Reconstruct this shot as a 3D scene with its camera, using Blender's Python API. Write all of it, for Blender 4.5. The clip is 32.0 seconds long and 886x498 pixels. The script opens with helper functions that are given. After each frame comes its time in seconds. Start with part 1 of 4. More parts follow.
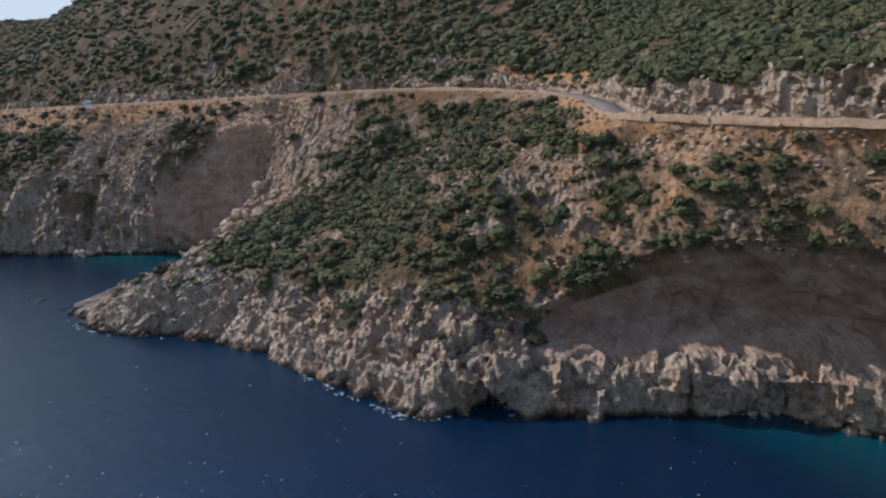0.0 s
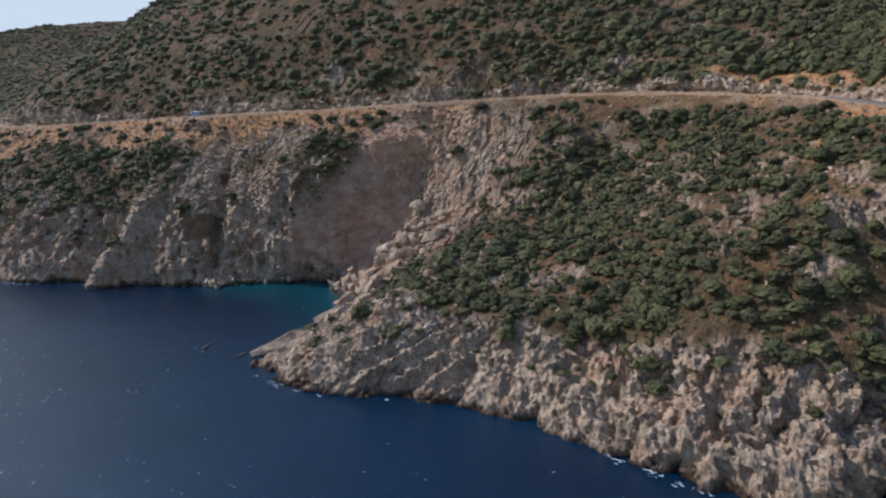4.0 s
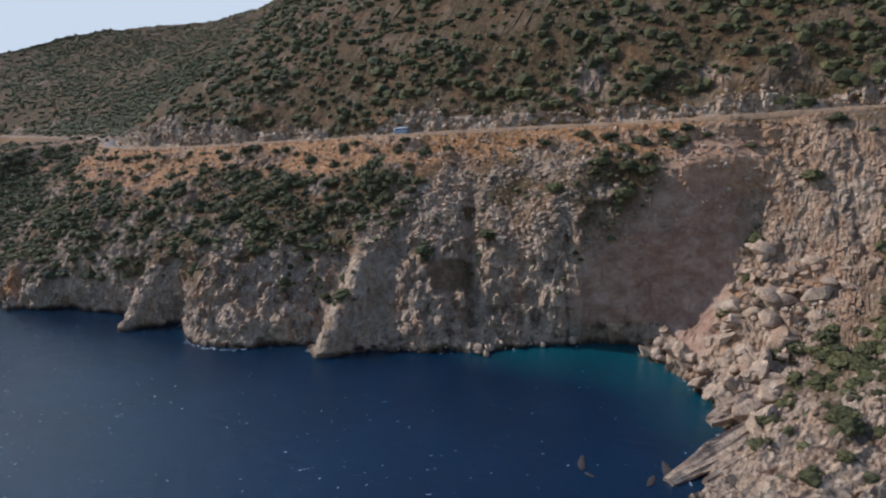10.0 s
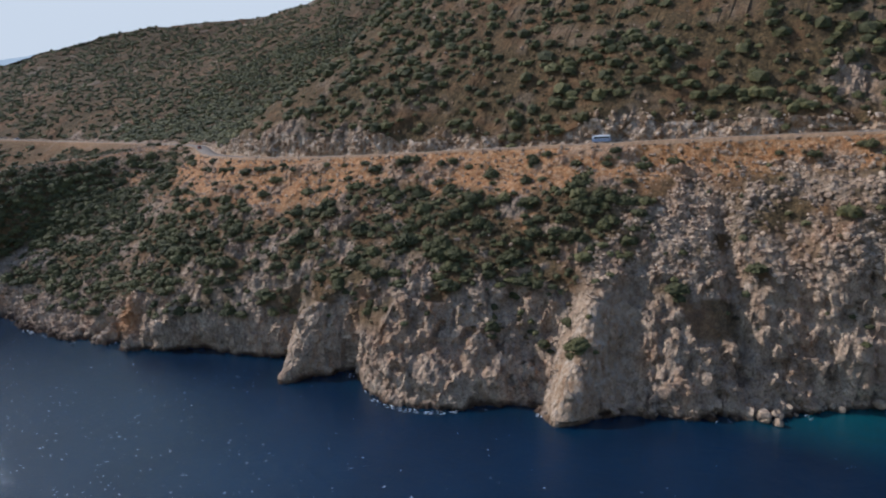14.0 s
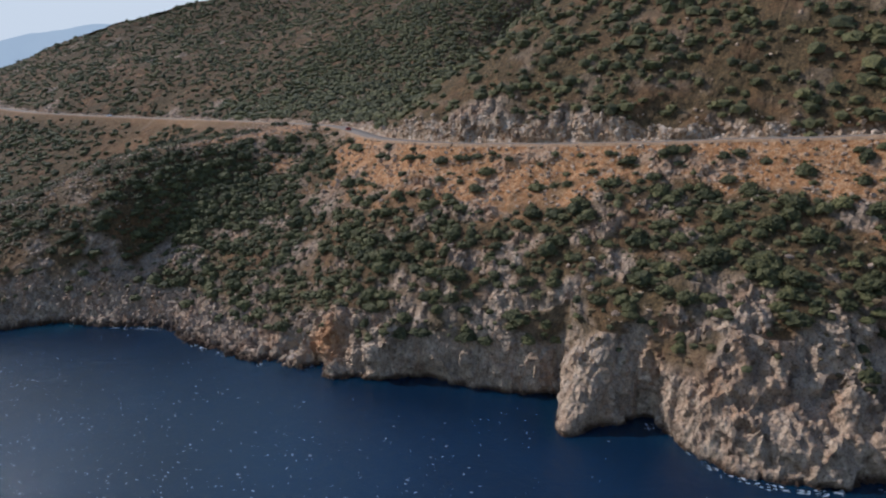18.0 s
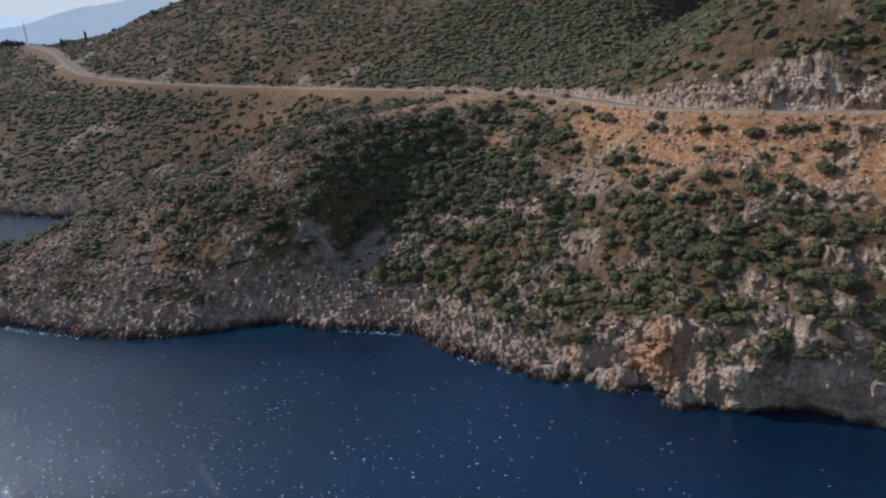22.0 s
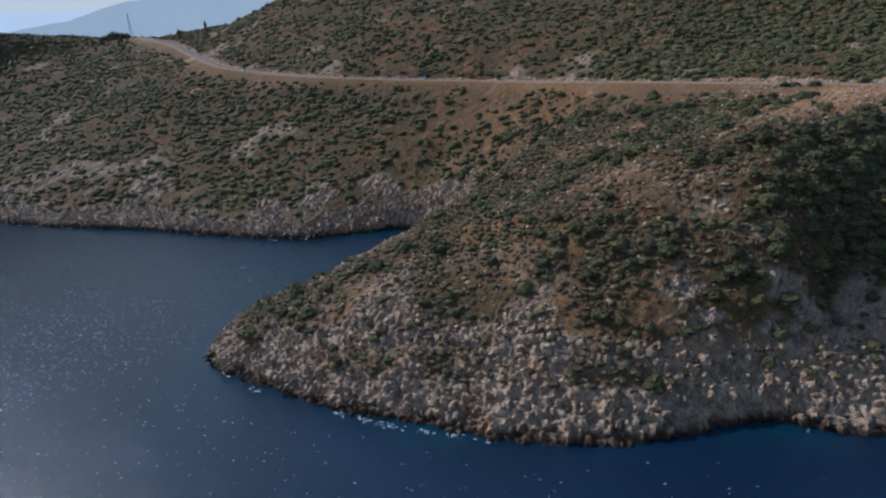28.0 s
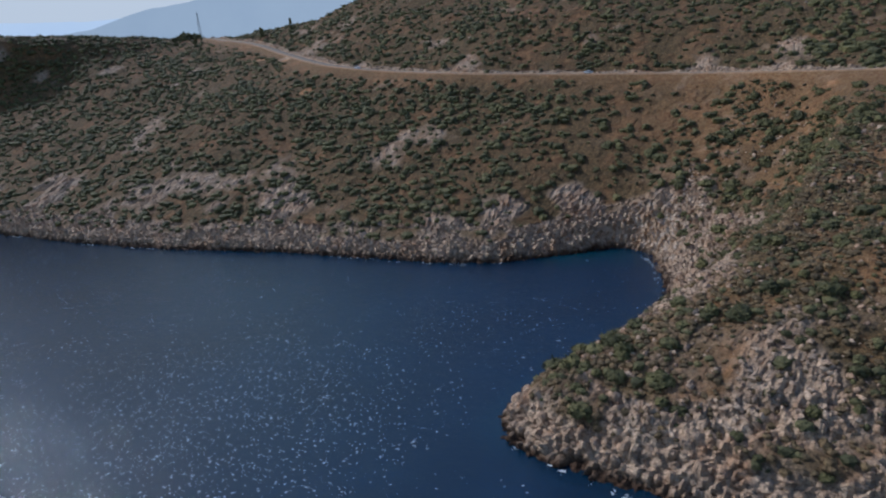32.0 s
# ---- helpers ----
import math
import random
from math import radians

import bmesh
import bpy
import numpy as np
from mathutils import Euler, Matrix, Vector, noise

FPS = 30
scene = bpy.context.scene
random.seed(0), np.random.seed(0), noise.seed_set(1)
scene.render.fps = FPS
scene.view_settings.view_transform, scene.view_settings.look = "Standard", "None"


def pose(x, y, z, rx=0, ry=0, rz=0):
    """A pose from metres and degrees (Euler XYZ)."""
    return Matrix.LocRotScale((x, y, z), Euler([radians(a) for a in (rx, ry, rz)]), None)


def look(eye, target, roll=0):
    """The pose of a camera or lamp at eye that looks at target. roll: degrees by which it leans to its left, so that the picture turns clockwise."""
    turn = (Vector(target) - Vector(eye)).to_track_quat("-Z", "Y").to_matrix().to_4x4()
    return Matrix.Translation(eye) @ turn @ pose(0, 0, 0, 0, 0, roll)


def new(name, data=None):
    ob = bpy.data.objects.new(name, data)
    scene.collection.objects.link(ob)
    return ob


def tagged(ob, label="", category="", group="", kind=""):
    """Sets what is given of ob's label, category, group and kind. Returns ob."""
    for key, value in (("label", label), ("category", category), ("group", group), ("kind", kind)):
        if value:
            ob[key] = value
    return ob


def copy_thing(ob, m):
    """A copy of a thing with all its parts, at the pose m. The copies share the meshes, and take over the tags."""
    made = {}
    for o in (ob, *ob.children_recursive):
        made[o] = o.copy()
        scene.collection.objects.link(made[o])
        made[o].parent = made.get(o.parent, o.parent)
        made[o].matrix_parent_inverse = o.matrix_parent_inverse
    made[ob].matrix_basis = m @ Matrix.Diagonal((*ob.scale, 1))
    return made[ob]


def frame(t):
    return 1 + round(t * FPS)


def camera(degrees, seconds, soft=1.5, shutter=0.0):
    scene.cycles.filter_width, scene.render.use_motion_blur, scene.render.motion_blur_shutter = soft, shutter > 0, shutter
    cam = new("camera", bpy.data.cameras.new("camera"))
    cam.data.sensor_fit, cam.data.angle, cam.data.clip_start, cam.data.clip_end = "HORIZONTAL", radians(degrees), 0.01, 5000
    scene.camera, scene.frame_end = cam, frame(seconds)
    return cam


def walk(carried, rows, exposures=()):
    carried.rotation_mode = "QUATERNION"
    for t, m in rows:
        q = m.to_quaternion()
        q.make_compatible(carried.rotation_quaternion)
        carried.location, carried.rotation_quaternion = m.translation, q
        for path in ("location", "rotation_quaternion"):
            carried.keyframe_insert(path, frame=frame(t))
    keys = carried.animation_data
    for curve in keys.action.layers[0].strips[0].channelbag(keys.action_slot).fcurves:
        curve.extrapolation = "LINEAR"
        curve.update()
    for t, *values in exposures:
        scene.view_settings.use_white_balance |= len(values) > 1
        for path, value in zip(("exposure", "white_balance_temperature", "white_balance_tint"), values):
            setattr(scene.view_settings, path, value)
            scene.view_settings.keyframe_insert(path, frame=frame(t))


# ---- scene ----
# seconds, place of the drone (x, y, z), heading east of +y, tilt, lean, in degrees
PATH = (
    (0.0, -0.03, -0.02, 66.15, 49.969, -12.777, -0.824),
    (0.5, -2.09, 8.62, 66.55, 49.949, -12.844, -0.936),
    (1.0, -4.15, 17.44, 66.99, 49.821, -12.861, -1.068),
    (1.5, -6.10, 26.08, 67.47, 49.810, -12.865, -1.175),
    (2.0, -7.97, 34.76, 67.97, 49.792, -12.886, -1.319),
    (2.5, -9.79, 43.68, 68.48, 49.651, -12.887, -1.461),
    (3.0, -11.57, 52.47, 68.98, 49.653, -12.882, -1.567),
    (3.5, -13.33, 61.29, 69.48, 49.635, -12.889, -1.670),
    (4.0, -15.03, 70.37, 70.05, 49.524, -12.885, -1.771),
    (4.5, -16.70, 79.28, 70.63, 49.515, -12.909, -1.878),
    (6.5, -22.05, 115.54, 74.16, 49.077, -13.065, -2.444),
    (7.0, -23.26, 124.45, 74.71, 49.022, -13.045, -2.544),
    (7.5, -24.44, 133.57, 75.20, 48.897, -13.022, -2.682),
    (8.0, -25.66, 142.72, 75.64, 48.878, -13.020, -2.781),
    (8.5, -26.96, 152.05, 76.08, 48.776, -12.997, -2.888),
    (9.0, -28.36, 161.35, 76.53, 48.817, -13.002, -2.931),
    (9.5, -29.82, 170.79, 77.00, 48.751, -12.996, -2.974),
    (10.0, -31.23, 180.11, 77.46, 48.792, -13.007, -2.992),
    (10.5, -32.57, 189.57, 77.91, 48.708, -13.008, -3.029),
    (11.0, -33.76, 199.09, 78.32, 48.715, -13.012, -3.072),
    (11.5, -34.79, 208.84, 78.74, 48.608, -13.018, -3.123),
    (12.0, -35.76, 218.57, 79.24, 48.485, -13.038, -3.208),
    (12.5, -36.78, 228.02, 79.84, 48.465, -13.069, -3.240),
    (13.0, -37.84, 237.42, 80.50, 48.432, -13.122, -3.297),
    (13.5, -38.91, 246.94, 81.19, 48.383, -13.162, -3.330),
    (14.0, -40.02, 256.79, 81.93, 48.244, -13.200, -3.379),
    (14.5, -41.16, 266.64, 82.68, 48.222, -13.274, -3.458),
    (16.5, -46.83, 306.87, 85.28, 47.617, -13.990, -3.263),
    (17.0, -48.76, 317.32, 85.42, 47.174, -14.241, -3.218),
    (17.5, -50.81, 327.76, 85.42, 46.704, -14.607, -3.168),
    (18.0, -53.09, 338.38, 85.23, 45.996, -15.069, -3.181),
    (18.5, -55.60, 348.99, 84.85, 45.249, -15.572, -3.218),
    (19.0, -58.28, 359.34, 84.42, 44.859, -15.864, -3.255),
    (19.5, -61.18, 369.82, 84.00, 44.402, -16.069, -3.329),
    (20.0, -64.25, 380.20, 83.69, 44.141, -16.273, -3.387),
    (20.5, -67.46, 390.74, 83.48, 43.730, -16.484, -3.471),
    (21.0, -70.66, 401.15, 83.40, 43.486, -16.718, -3.470),
    (21.5, -73.84, 411.70, 83.38, 43.096, -16.949, -3.589),
    (22.0, -76.89, 422.31, 83.50, 43.011, -17.030, -3.679),
    (22.5, -79.92, 433.16, 83.77, 42.849, -17.036, -3.778),
    (23.0, -82.92, 444.05, 84.14, 42.844, -17.054, -3.810),
    (23.5, -86.01, 455.07, 84.62, 42.722, -17.046, -3.844),
    (24.0, -89.21, 465.97, 85.13, 42.729, -17.056, -3.817),
    (24.5, -92.50, 476.94, 85.62, 42.678, -17.078, -3.830),
    (26.5, -105.38, 520.00, 86.84, 42.042, -17.338, -4.141),
    (27.0, -108.94, 531.43, 86.93, 41.719, -17.388, -4.208),
    (27.5, -112.48, 542.72, 86.90, 41.508, -17.447, -4.235),
    (28.0, -116.04, 554.13, 86.76, 41.196, -17.485, -4.346),
    (28.5, -119.48, 565.41, 86.52, 41.116, -17.502, -4.431),
    (29.0, -122.85, 576.91, 86.24, 40.894, -17.493, -4.579),
    (29.5, -126.03, 588.40, 85.90, 40.838, -17.484, -4.693),
    (30.0, -129.08, 600.11, 85.63, 40.674, -17.427, -4.831),
    (30.5, -131.92, 611.81, 85.49, 40.666, -17.375, -4.900),
    (31.0, -134.68, 623.79, 85.44, 40.355, -17.289, -5.089),
    (31.5, -137.31, 635.56, 85.37, 40.314, -17.254, -5.230),
    (32.0, -139.91, 647.33, 85.32, 40.324, -17.132, -5.417),
)
cam = camera(65.00, 32.0, soft=2.1)


def aim(x, y, z, heading, tilt, lean):
    h, p = radians(heading), radians(tilt)
    eye = Vector((x, y, z))
    ahead = Vector((math.sin(h) * math.cos(p), math.cos(h) * math.cos(p), math.sin(p)))
    return look(eye, eye + ahead * 100, lean)


walk(cam, [(t, aim(*p)) for t, *p in PATH], ((0, 0.16, 5430, 13), (16, 0.08, 5560, 14.5), (24, -0.04, 5500, 14.5), (27, -0.15, 5350, 13), (32, -0.15, 5380, 14)))
# ---- end of path ----

# ---- world and sun ----
SUN_HEADING, SUN_HEIGHT = -17.0, 38.0  # degrees, heading counted from +y towards +x
world = bpy.data.worlds.new("sky")
scene.world = world
world.use_nodes = True
wn, wl = world.node_tree.nodes, world.node_tree.links
sky = wn.new("ShaderNodeTexSky")
sky.sky_type, sky.sun_disc = "NISHITA", False
sky.sun_elevation, sky.sun_rotation = radians(SUN_HEIGHT), radians(SUN_HEADING)
sky.air_density, sky.dust_density, sky.ozone_density = 1.0, 0.7, 1.0
sky_cap = wn.new("ShaderNodeMix")  # caps the sky colour, which keeps the glow round the sun down
sky_cap.data_type, sky_cap.blend_type = "RGBA", "DARKEN"
sky_cap.inputs[0].default_value, sky_cap.inputs[7].default_value = 1.0, (4.0, 4.25, 4.22, 1)
wl.new(sky.outputs[0], sky_cap.inputs[6])
wl.new(sky_cap.outputs[2], wn["Background"].inputs[0])
wn["Background"].inputs[1].default_value = 0.15
sun_data = bpy.data.lights.new("sun", "SUN")
sun_data.energy, sun_data.angle, sun_data.color = 3.7, radians(0.6), (1.0, 0.93, 0.84)
sun_lamp = new("sun", sun_data)
sun_lamp.matrix_world = look((0, 0, 500), (500 * math.tan(radians(90 - SUN_HEIGHT)) * -math.sin(radians(SUN_HEADING)),
                                           500 * math.tan(radians(90 - SUN_HEIGHT)) * -math.cos(radians(SUN_HEADING)), 0))


# ---- materials ----
def material(name, rough=0.9, metal=0.0):
    m = bpy.data.materials.new(name)
    m.use_nodes = True
    b = m.node_tree.nodes["Principled BSDF"]
    b.inputs["Roughness"].default_value, b.inputs["Metallic"].default_value = rough, metal
    b.inputs["Specular IOR Level"].default_value = 0.25
    return m, m.node_tree.nodes, m.node_tree.links, b


def place_of(n, l, scale=(1, 1, 1)):
    """World-size coordinates, optionally squeezed."""
    g = n.new("ShaderNodeNewGeometry")
    k = n.new("ShaderNodeMapping")
    k.inputs["Scale"].default_value = scale
    l.new(g.outputs["Position"], k.inputs["Vector"])
    return k.outputs[0]


def noise_of(n, l, where, scale, detail=5, rough=0.6):
    t = n.new("ShaderNodeTexNoise")
    t.inputs["Scale"].default_value, t.inputs["Detail"].default_value, t.inputs["Roughness"].default_value = scale, detail, rough
    l.new(where, t.inputs["Vector"])
    return t.outputs["Fac"]


def ramp(n, l, fac, stops):
    r = n.new("ShaderNodeValToRGB")
    while len(r.color_ramp.elements) < len(stops):
        r.color_ramp.elements.new(0.5)
    for e, (p, c) in zip(r.color_ramp.elements, stops):
        e.position, e.color = p, (*c, 1) if len(c) == 3 else c
    l.new(fac, r.inputs[0])
    return r.outputs[0]


def blend(n, l, fac, a, b, kind="MIX"):
    x = n.new("ShaderNodeMix")
    x.data_type, x.blend_type = "RGBA", kind
    for v, i in ((fac, 0), (a, 6), (b, 7)):
        if isinstance(v, (int, float)):
            x.inputs[i].default_value = v
        elif isinstance(v, tuple):
            x.inputs[i].default_value = (*v, 1)
        else:
            l.new(v, x.inputs[i])
    return x.outputs[2]


def maths(n, l, kind, a, b):
    x = n.new("ShaderNodeMath")
    x.operation, x.use_clamp = kind, kind != "SUBTRACT"
    for v, i in ((a, 0), (b, 1)):
        if isinstance(v, (int, float)):
            x.inputs[i].default_value = v
        else:
            l.new(v, x.inputs[i])
    return x.outputs[0]


def relief(n, l, bsdf, height, strength, distance):
    b = n.new("ShaderNodeBump")
    b.inputs["Strength"].default_value, b.inputs["Distance"].default_value = strength, distance
    l.new(height, b.inputs["Height"])
    l.new(b.outputs[0], bsdf.inputs["Normal"])


def attribute(n, name):
    a = n.new("ShaderNodeAttribute")
    a.attribute_name = name
    return a.outputs["Fac"]


def rock_colour(n, l):
    p = place_of(n, l)
    streak = place_of(n, l, (1, 1, 0.25))
    base = ramp(n, l, noise_of(n, l, p, 0.3, 9, 0.72), ((0.34, (0.29, 0.215, 0.155)), (0.46, (0.43, 0.33, 0.245)), (0.57, (0.52, 0.415, 0.315)), (0.7, (0.62, 0.515, 0.41))))
    stain = ramp(n, l, noise_of(n, l, streak, 0.1, 6, 0.65), ((0.5, (0, 0, 0)), (0.64, (1, 1, 1))))
    base = blend(n, l, maths(n, l, "MULTIPLY", stain, 0.42), base, (0.42, 0.22, 0.105))
    grey = ramp(n, l, noise_of(n, l, place_of(n, l, (1.3, 1.3, 0.3)), 0.17, 6, 0.7), ((0.5, (0, 0, 0)), (0.66, (1, 1, 1))))
    base = blend(n, l, maths(n, l, "MULTIPLY", grey, 0.5), base, (0.19, 0.165, 0.15))
    pits = ramp(n, l, noise_of(n, l, p, 1.8, 5, 0.75), ((0.36, (0.45, 0.43, 0.41)), (0.5, (1, 1, 1))))
    base = blend(n, l, 1.0, base, pits, "MULTIPLY")
    warped = n.new("ShaderNodeVectorMath")
    warped.operation = "MULTIPLY_ADD"
    wn_ = n.new("ShaderNodeTexNoise")
    wn_.inputs["Scale"].default_value, wn_.inputs["Detail"].default_value = 0.5, 4
    l.new(p, wn_.inputs["Vector"])
    l.new(wn_.outputs["Color"], warped.inputs[0])
    warped.inputs[1].default_value = (2.2, 2.2, 2.2)
    l.new(place_of(n, l, (1, 1, 0.55)), warped.inputs[2])
    block = n.new("ShaderNodeTexVoronoi")
    block.inputs["Scale"].default_value = 0.55
    l.new(warped.outputs[0], block.inputs["Vector"])
    tone = ramp(n, l, maths(n, l, "MULTIPLY", block.outputs["Color"], 1.0), ((0.1, (0.82, 0.81, 0.80)), (0.9, (1.14, 1.13, 1.11))))
    base = blend(n, l, 1.0, base, tone, "MULTIPLY")
    joint = n.new("ShaderNodeTexVoronoi")
    joint.feature, joint.inputs["Scale"].default_value = "DISTANCE_TO_EDGE", 0.55
    l.new(warped.outputs[0], joint.inputs["Vector"])
    crack = ramp(n, l, joint.outputs["Distance"], ((0.0, (0.42, 0.39, 0.36)), (0.07, (1, 1, 1))))
    base = blend(n, l, 1.0, base, (1.0, 0.93, 0.84), "MULTIPLY")
    return blend(n, l, 0.4, base, crack, "MULTIPLY")


def facets(n, l, fine, amount):
    """Fine relief, broken into sharp-edged blocks where the rock is bare."""
    turned = n.new("ShaderNodeMapping")
    turned.inputs["Rotation"].default_value = (0.5, 0.3, 0.4)
    turned.inputs["Scale"].default_value = (0.75, 0.75, 0.5)
    l.new(place_of(n, l), turned.inputs["Vector"])
    chip = n.new("ShaderNodeTexVoronoi")
    chip.distance, chip.inputs["Scale"].default_value = "MANHATTAN", 1.0
    l.new(turned.outputs[0], chip.inputs["Vector"])
    cut = maths(n, l, "MULTIPLY", chip.outputs["Distance"], 0.55)
    return maths(n, l, "ADD", maths(n, l, "MULTIPLY", fine, 0.6), maths(n, l, "MULTIPLY", cut, amount))


def ground_material():
    m, n, l, b = material("coast ground", 0.95)
    p = place_of(n, l)
    rock = rock_colour(n, l)
    tide = ramp(n, l, attribute(n, "tide"), ((0.0, (1, 1, 1)), (1.0, (0.16, 0.125, 0.10))))
    rock = blend(n, l, 1.0, rock, tide, "MULTIPLY")
    tan = ramp(n, l, noise_of(n, l, place_of(n, l, (0.5, 0.9, 1.3)), 0.2, 9, 0.72), ((0.36, (0.25, 0.14, 0.088)), (0.5, (0.37, 0.225, 0.145)), (0.64, (0.48, 0.33, 0.23))))
    rock = blend(n, l, maths(n, l, "MULTIPLY", attribute(n, "wall"), 0.95), rock, tan)
    soil = ramp(n, l, noise_of(n, l, p, 0.25, 8, 0.7), ((0.35, (0.10, 0.06, 0.034)), (0.5, (0.20, 0.12, 0.063)), (0.66, (0.35, 0.225, 0.125))))
    grass = ramp(n, l, noise_of(n, l, p, 0.9, 6, 0.7), ((0.36, (0.062, 0.05, 0.029)), (0.5, (0.12, 0.094, 0.05)), (0.64, (0.22, 0.165, 0.088))))
    soil = blend(n, l, ramp(n, l, noise_of(n, l, p, 0.06, 6, 0.65), ((0.47, (1, 1, 1)), (0.68, (0, 0, 0)))), soil, grass)
    scree = ramp(n, l, noise_of(n, l, p, 0.6, 8, 0.75), ((0.36, (0.21, 0.09, 0.033)), (0.48, (0.37, 0.172, 0.064)), (0.6, (0.48, 0.29, 0.15))))
    soil = blend(n, l, 1.0, soil, (0.80, 0.67, 0.53), "MULTIPLY")
    soil = blend(n, l, attribute(n, "scree"), soil, scree)
    fresh = ramp(n, l, noise_of(n, l, place_of(n, l, (1, 1, 0.5)), 0.4, 7, 0.7), ((0.36, (0.21, 0.115, 0.058)), (0.48, (0.39, 0.265, 0.16)), (0.62, (0.55, 0.44, 0.33))))
    rock = blend(n, l, attribute(n, "fresh"), rock, fresh)
    rock = blend(n, l, maths(n, l, "MULTIPLY", attribute(n, "rust"), 0.85), rock, ramp(n, l, noise_of(n, l, p, 0.5, 6, 0.7), ((0.36, (0.3, 0.12, 0.04)), (0.6, (0.55, 0.3, 0.14)))))
    speck = ramp(n, l, noise_of(n, l, p, 2.2, 5, 0.75), ((0.36, (0.5, 0.48, 0.46)), (0.5, (1, 1, 1)), (0.62, (1.45, 1.42, 1.38))))
    soil = blend(n, l, 0.8, soil, speck, "MULTIPLY")
    l.new(blend(n, l, attribute(n, "rock"), soil, rock), b.inputs["Base Color"])
    grain = maths(n, l, "ADD", maths(n, l, "MULTIPLY", noise_of(n, l, p, 0.8, 8, 0.8), 0.7), maths(n, l, "MULTIPLY", noise_of(n, l, p, 3.0, 4, 0.7), 0.3))
    relief(n, l, b, facets(n, l, grain, maths(n, l, "SUBTRACT", attribute(n, "rock"), attribute(n, "wall"))), 1.0, 1.3)
    return m


def rock_material():
    m, n, l, b = material("limestone", 0.9)
    l.new(rock_colour(n, l), b.inputs["Base Color"])
    relief(n, l, b, noise_of(n, l, place_of(n, l), 1.2, 8, 0.75), 0.8, 0.5)
    return m


def fresh_material():
    m, n, l, b = material("freshly broken limestone", 0.9)
    c = ramp(n, l, noise_of(n, l, place_of(n, l, (1, 1, 0.5)), 0.5, 7, 0.7), ((0.36, (0.23, 0.13, 0.066)), (0.48, (0.40, 0.275, 0.17)), (0.62, (0.55, 0.44, 0.33))))
    l.new(c, b.inputs["Base Color"])
    relief(n, l, b, noise_of(n, l, place_of(n, l), 1.2, 8, 0.75), 0.8, 0.5)
    return m


def leaf_material(name, low, mid, high):
    m, n, l, b = material(name, 0.75)
    g = n.new("ShaderNodeNewGeometry")
    c = ramp(n, l, noise_of(n, l, place_of(n, l), 1.5, 3, 0.6), ((0.3, low), (0.5, mid), (0.72, high)))
    tone = ramp(n, l, g.outputs["Random Per Island"], ((0, (0.6, 0.62, 0.6)), (1, (1.4, 1.32, 1.2))))
    l.new(blend(n, l, 1.0, c, tone, "MULTIPLY"), b.inputs["Base Color"])
    relief(n, l, b, noise_of(n, l, place_of(n, l), 5, 4, 0.7), 1.0, 0.3)
    return m


def plain(name, colour, rough=0.6, metal=0.0, vary=0.25, scale=1.5):
    m, n, l, b = material(name, rough, metal)
    dark = tuple(c * (1 - vary) for c in colour)
    light = tuple(min(1, c * (1 + vary)) for c in colour)
    l.new(ramp(n, l, noise_of(n, l, place_of(n, l), scale, 6, 0.65), ((0.3, dark), (0.7, light))), b.inputs["Base Color"])
    return m


def water_material():
    m, n, l, b = material("sea water", 0.1)
    p = place_of(n, l)
    patch = ramp(n, l, noise_of(n, l, p, 0.03, 4, 0.6), ((0.35, (0.0014, 0.011, 0.028)), (0.7, (0.0025, 0.017, 0.042))))
    shore = attribute(n, "shoal")
    tone = ramp(n, l, shore, ((0.0, (0, 0, 0)), (1.0, (1, 1, 1))))
    l.new(blend(n, l, tone, patch, (0.004, 0.062, 0.076)), b.inputs["Base Color"])
    b.inputs["Specular IOR Level"].default_value = 0.5
    w = maths(n, l, "ADD", maths(n, l, "MULTIPLY", noise_of(n, l, place_of(n, l, (1, 0.55, 1)), 0.35, 4, 0.62), 0.6),
              maths(n, l, "MULTIPLY", noise_of(n, l, place_of(n, l, (1, 0.7, 1)), 2.2, 4, 0.65), 0.3))
    relief(n, l, b, w, 1.0, 0.42)
    return m


GROUND, ROCK, FRESH, WATER = ground_material(), rock_material(), fresh_material(), water_material()
LEAF = [leaf_material("maquis leaves", (0.05, 0.05, 0.02), (0.094, 0.09, 0.035), (0.148, 0.136, 0.055)),
        leaf_material("pale maquis leaves", (0.056, 0.057, 0.024), (0.1, 0.096, 0.041), (0.152, 0.142, 0.063)),
        leaf_material("dry scrub", (0.075, 0.052, 0.026), (0.135, 0.095, 0.048), (0.21, 0.155, 0.08))]
ASPHALT = plain("dusty asphalt", (0.19, 0.155, 0.12), 0.9)
DUST = plain("road dust", (0.31, 0.195, 0.11), 0.95, 0, 0.35, 0.7)
WET = plain("wet dark rock", (0.05, 0.042, 0.036), 0.35, 0, 0.5, 0.8)
FOAM = plain("sea foam", (0.5, 0.53, 0.54), 0.6, 0, 0.1)


# pale colour for flat flecks that imitate sun glitter on the sea
GLINT = plain("painted glints", (0.48, 0.53, 0.6), 0.4, 0, 0.3, 0.2)


# ---- noise on arrays ----
def hashed(ix, iy, iz, seed):
    h = (ix.astype(np.int64) * 374761393 + iy.astype(np.int64) * 668265263 + iz.astype(np.int64) * 2147483647 + seed * 1274126177) & 0xFFFFFFFF
    h = ((h ^ (h >> 13)) * 1274126177) & 0xFFFFFFFF
    h = ((h ^ (h >> 16)) * 2246822519) & 0xFFFFFFFF
    return ((h ^ (h >> 15)) & 0xFFFFFF) / float(0xFFFFFF)


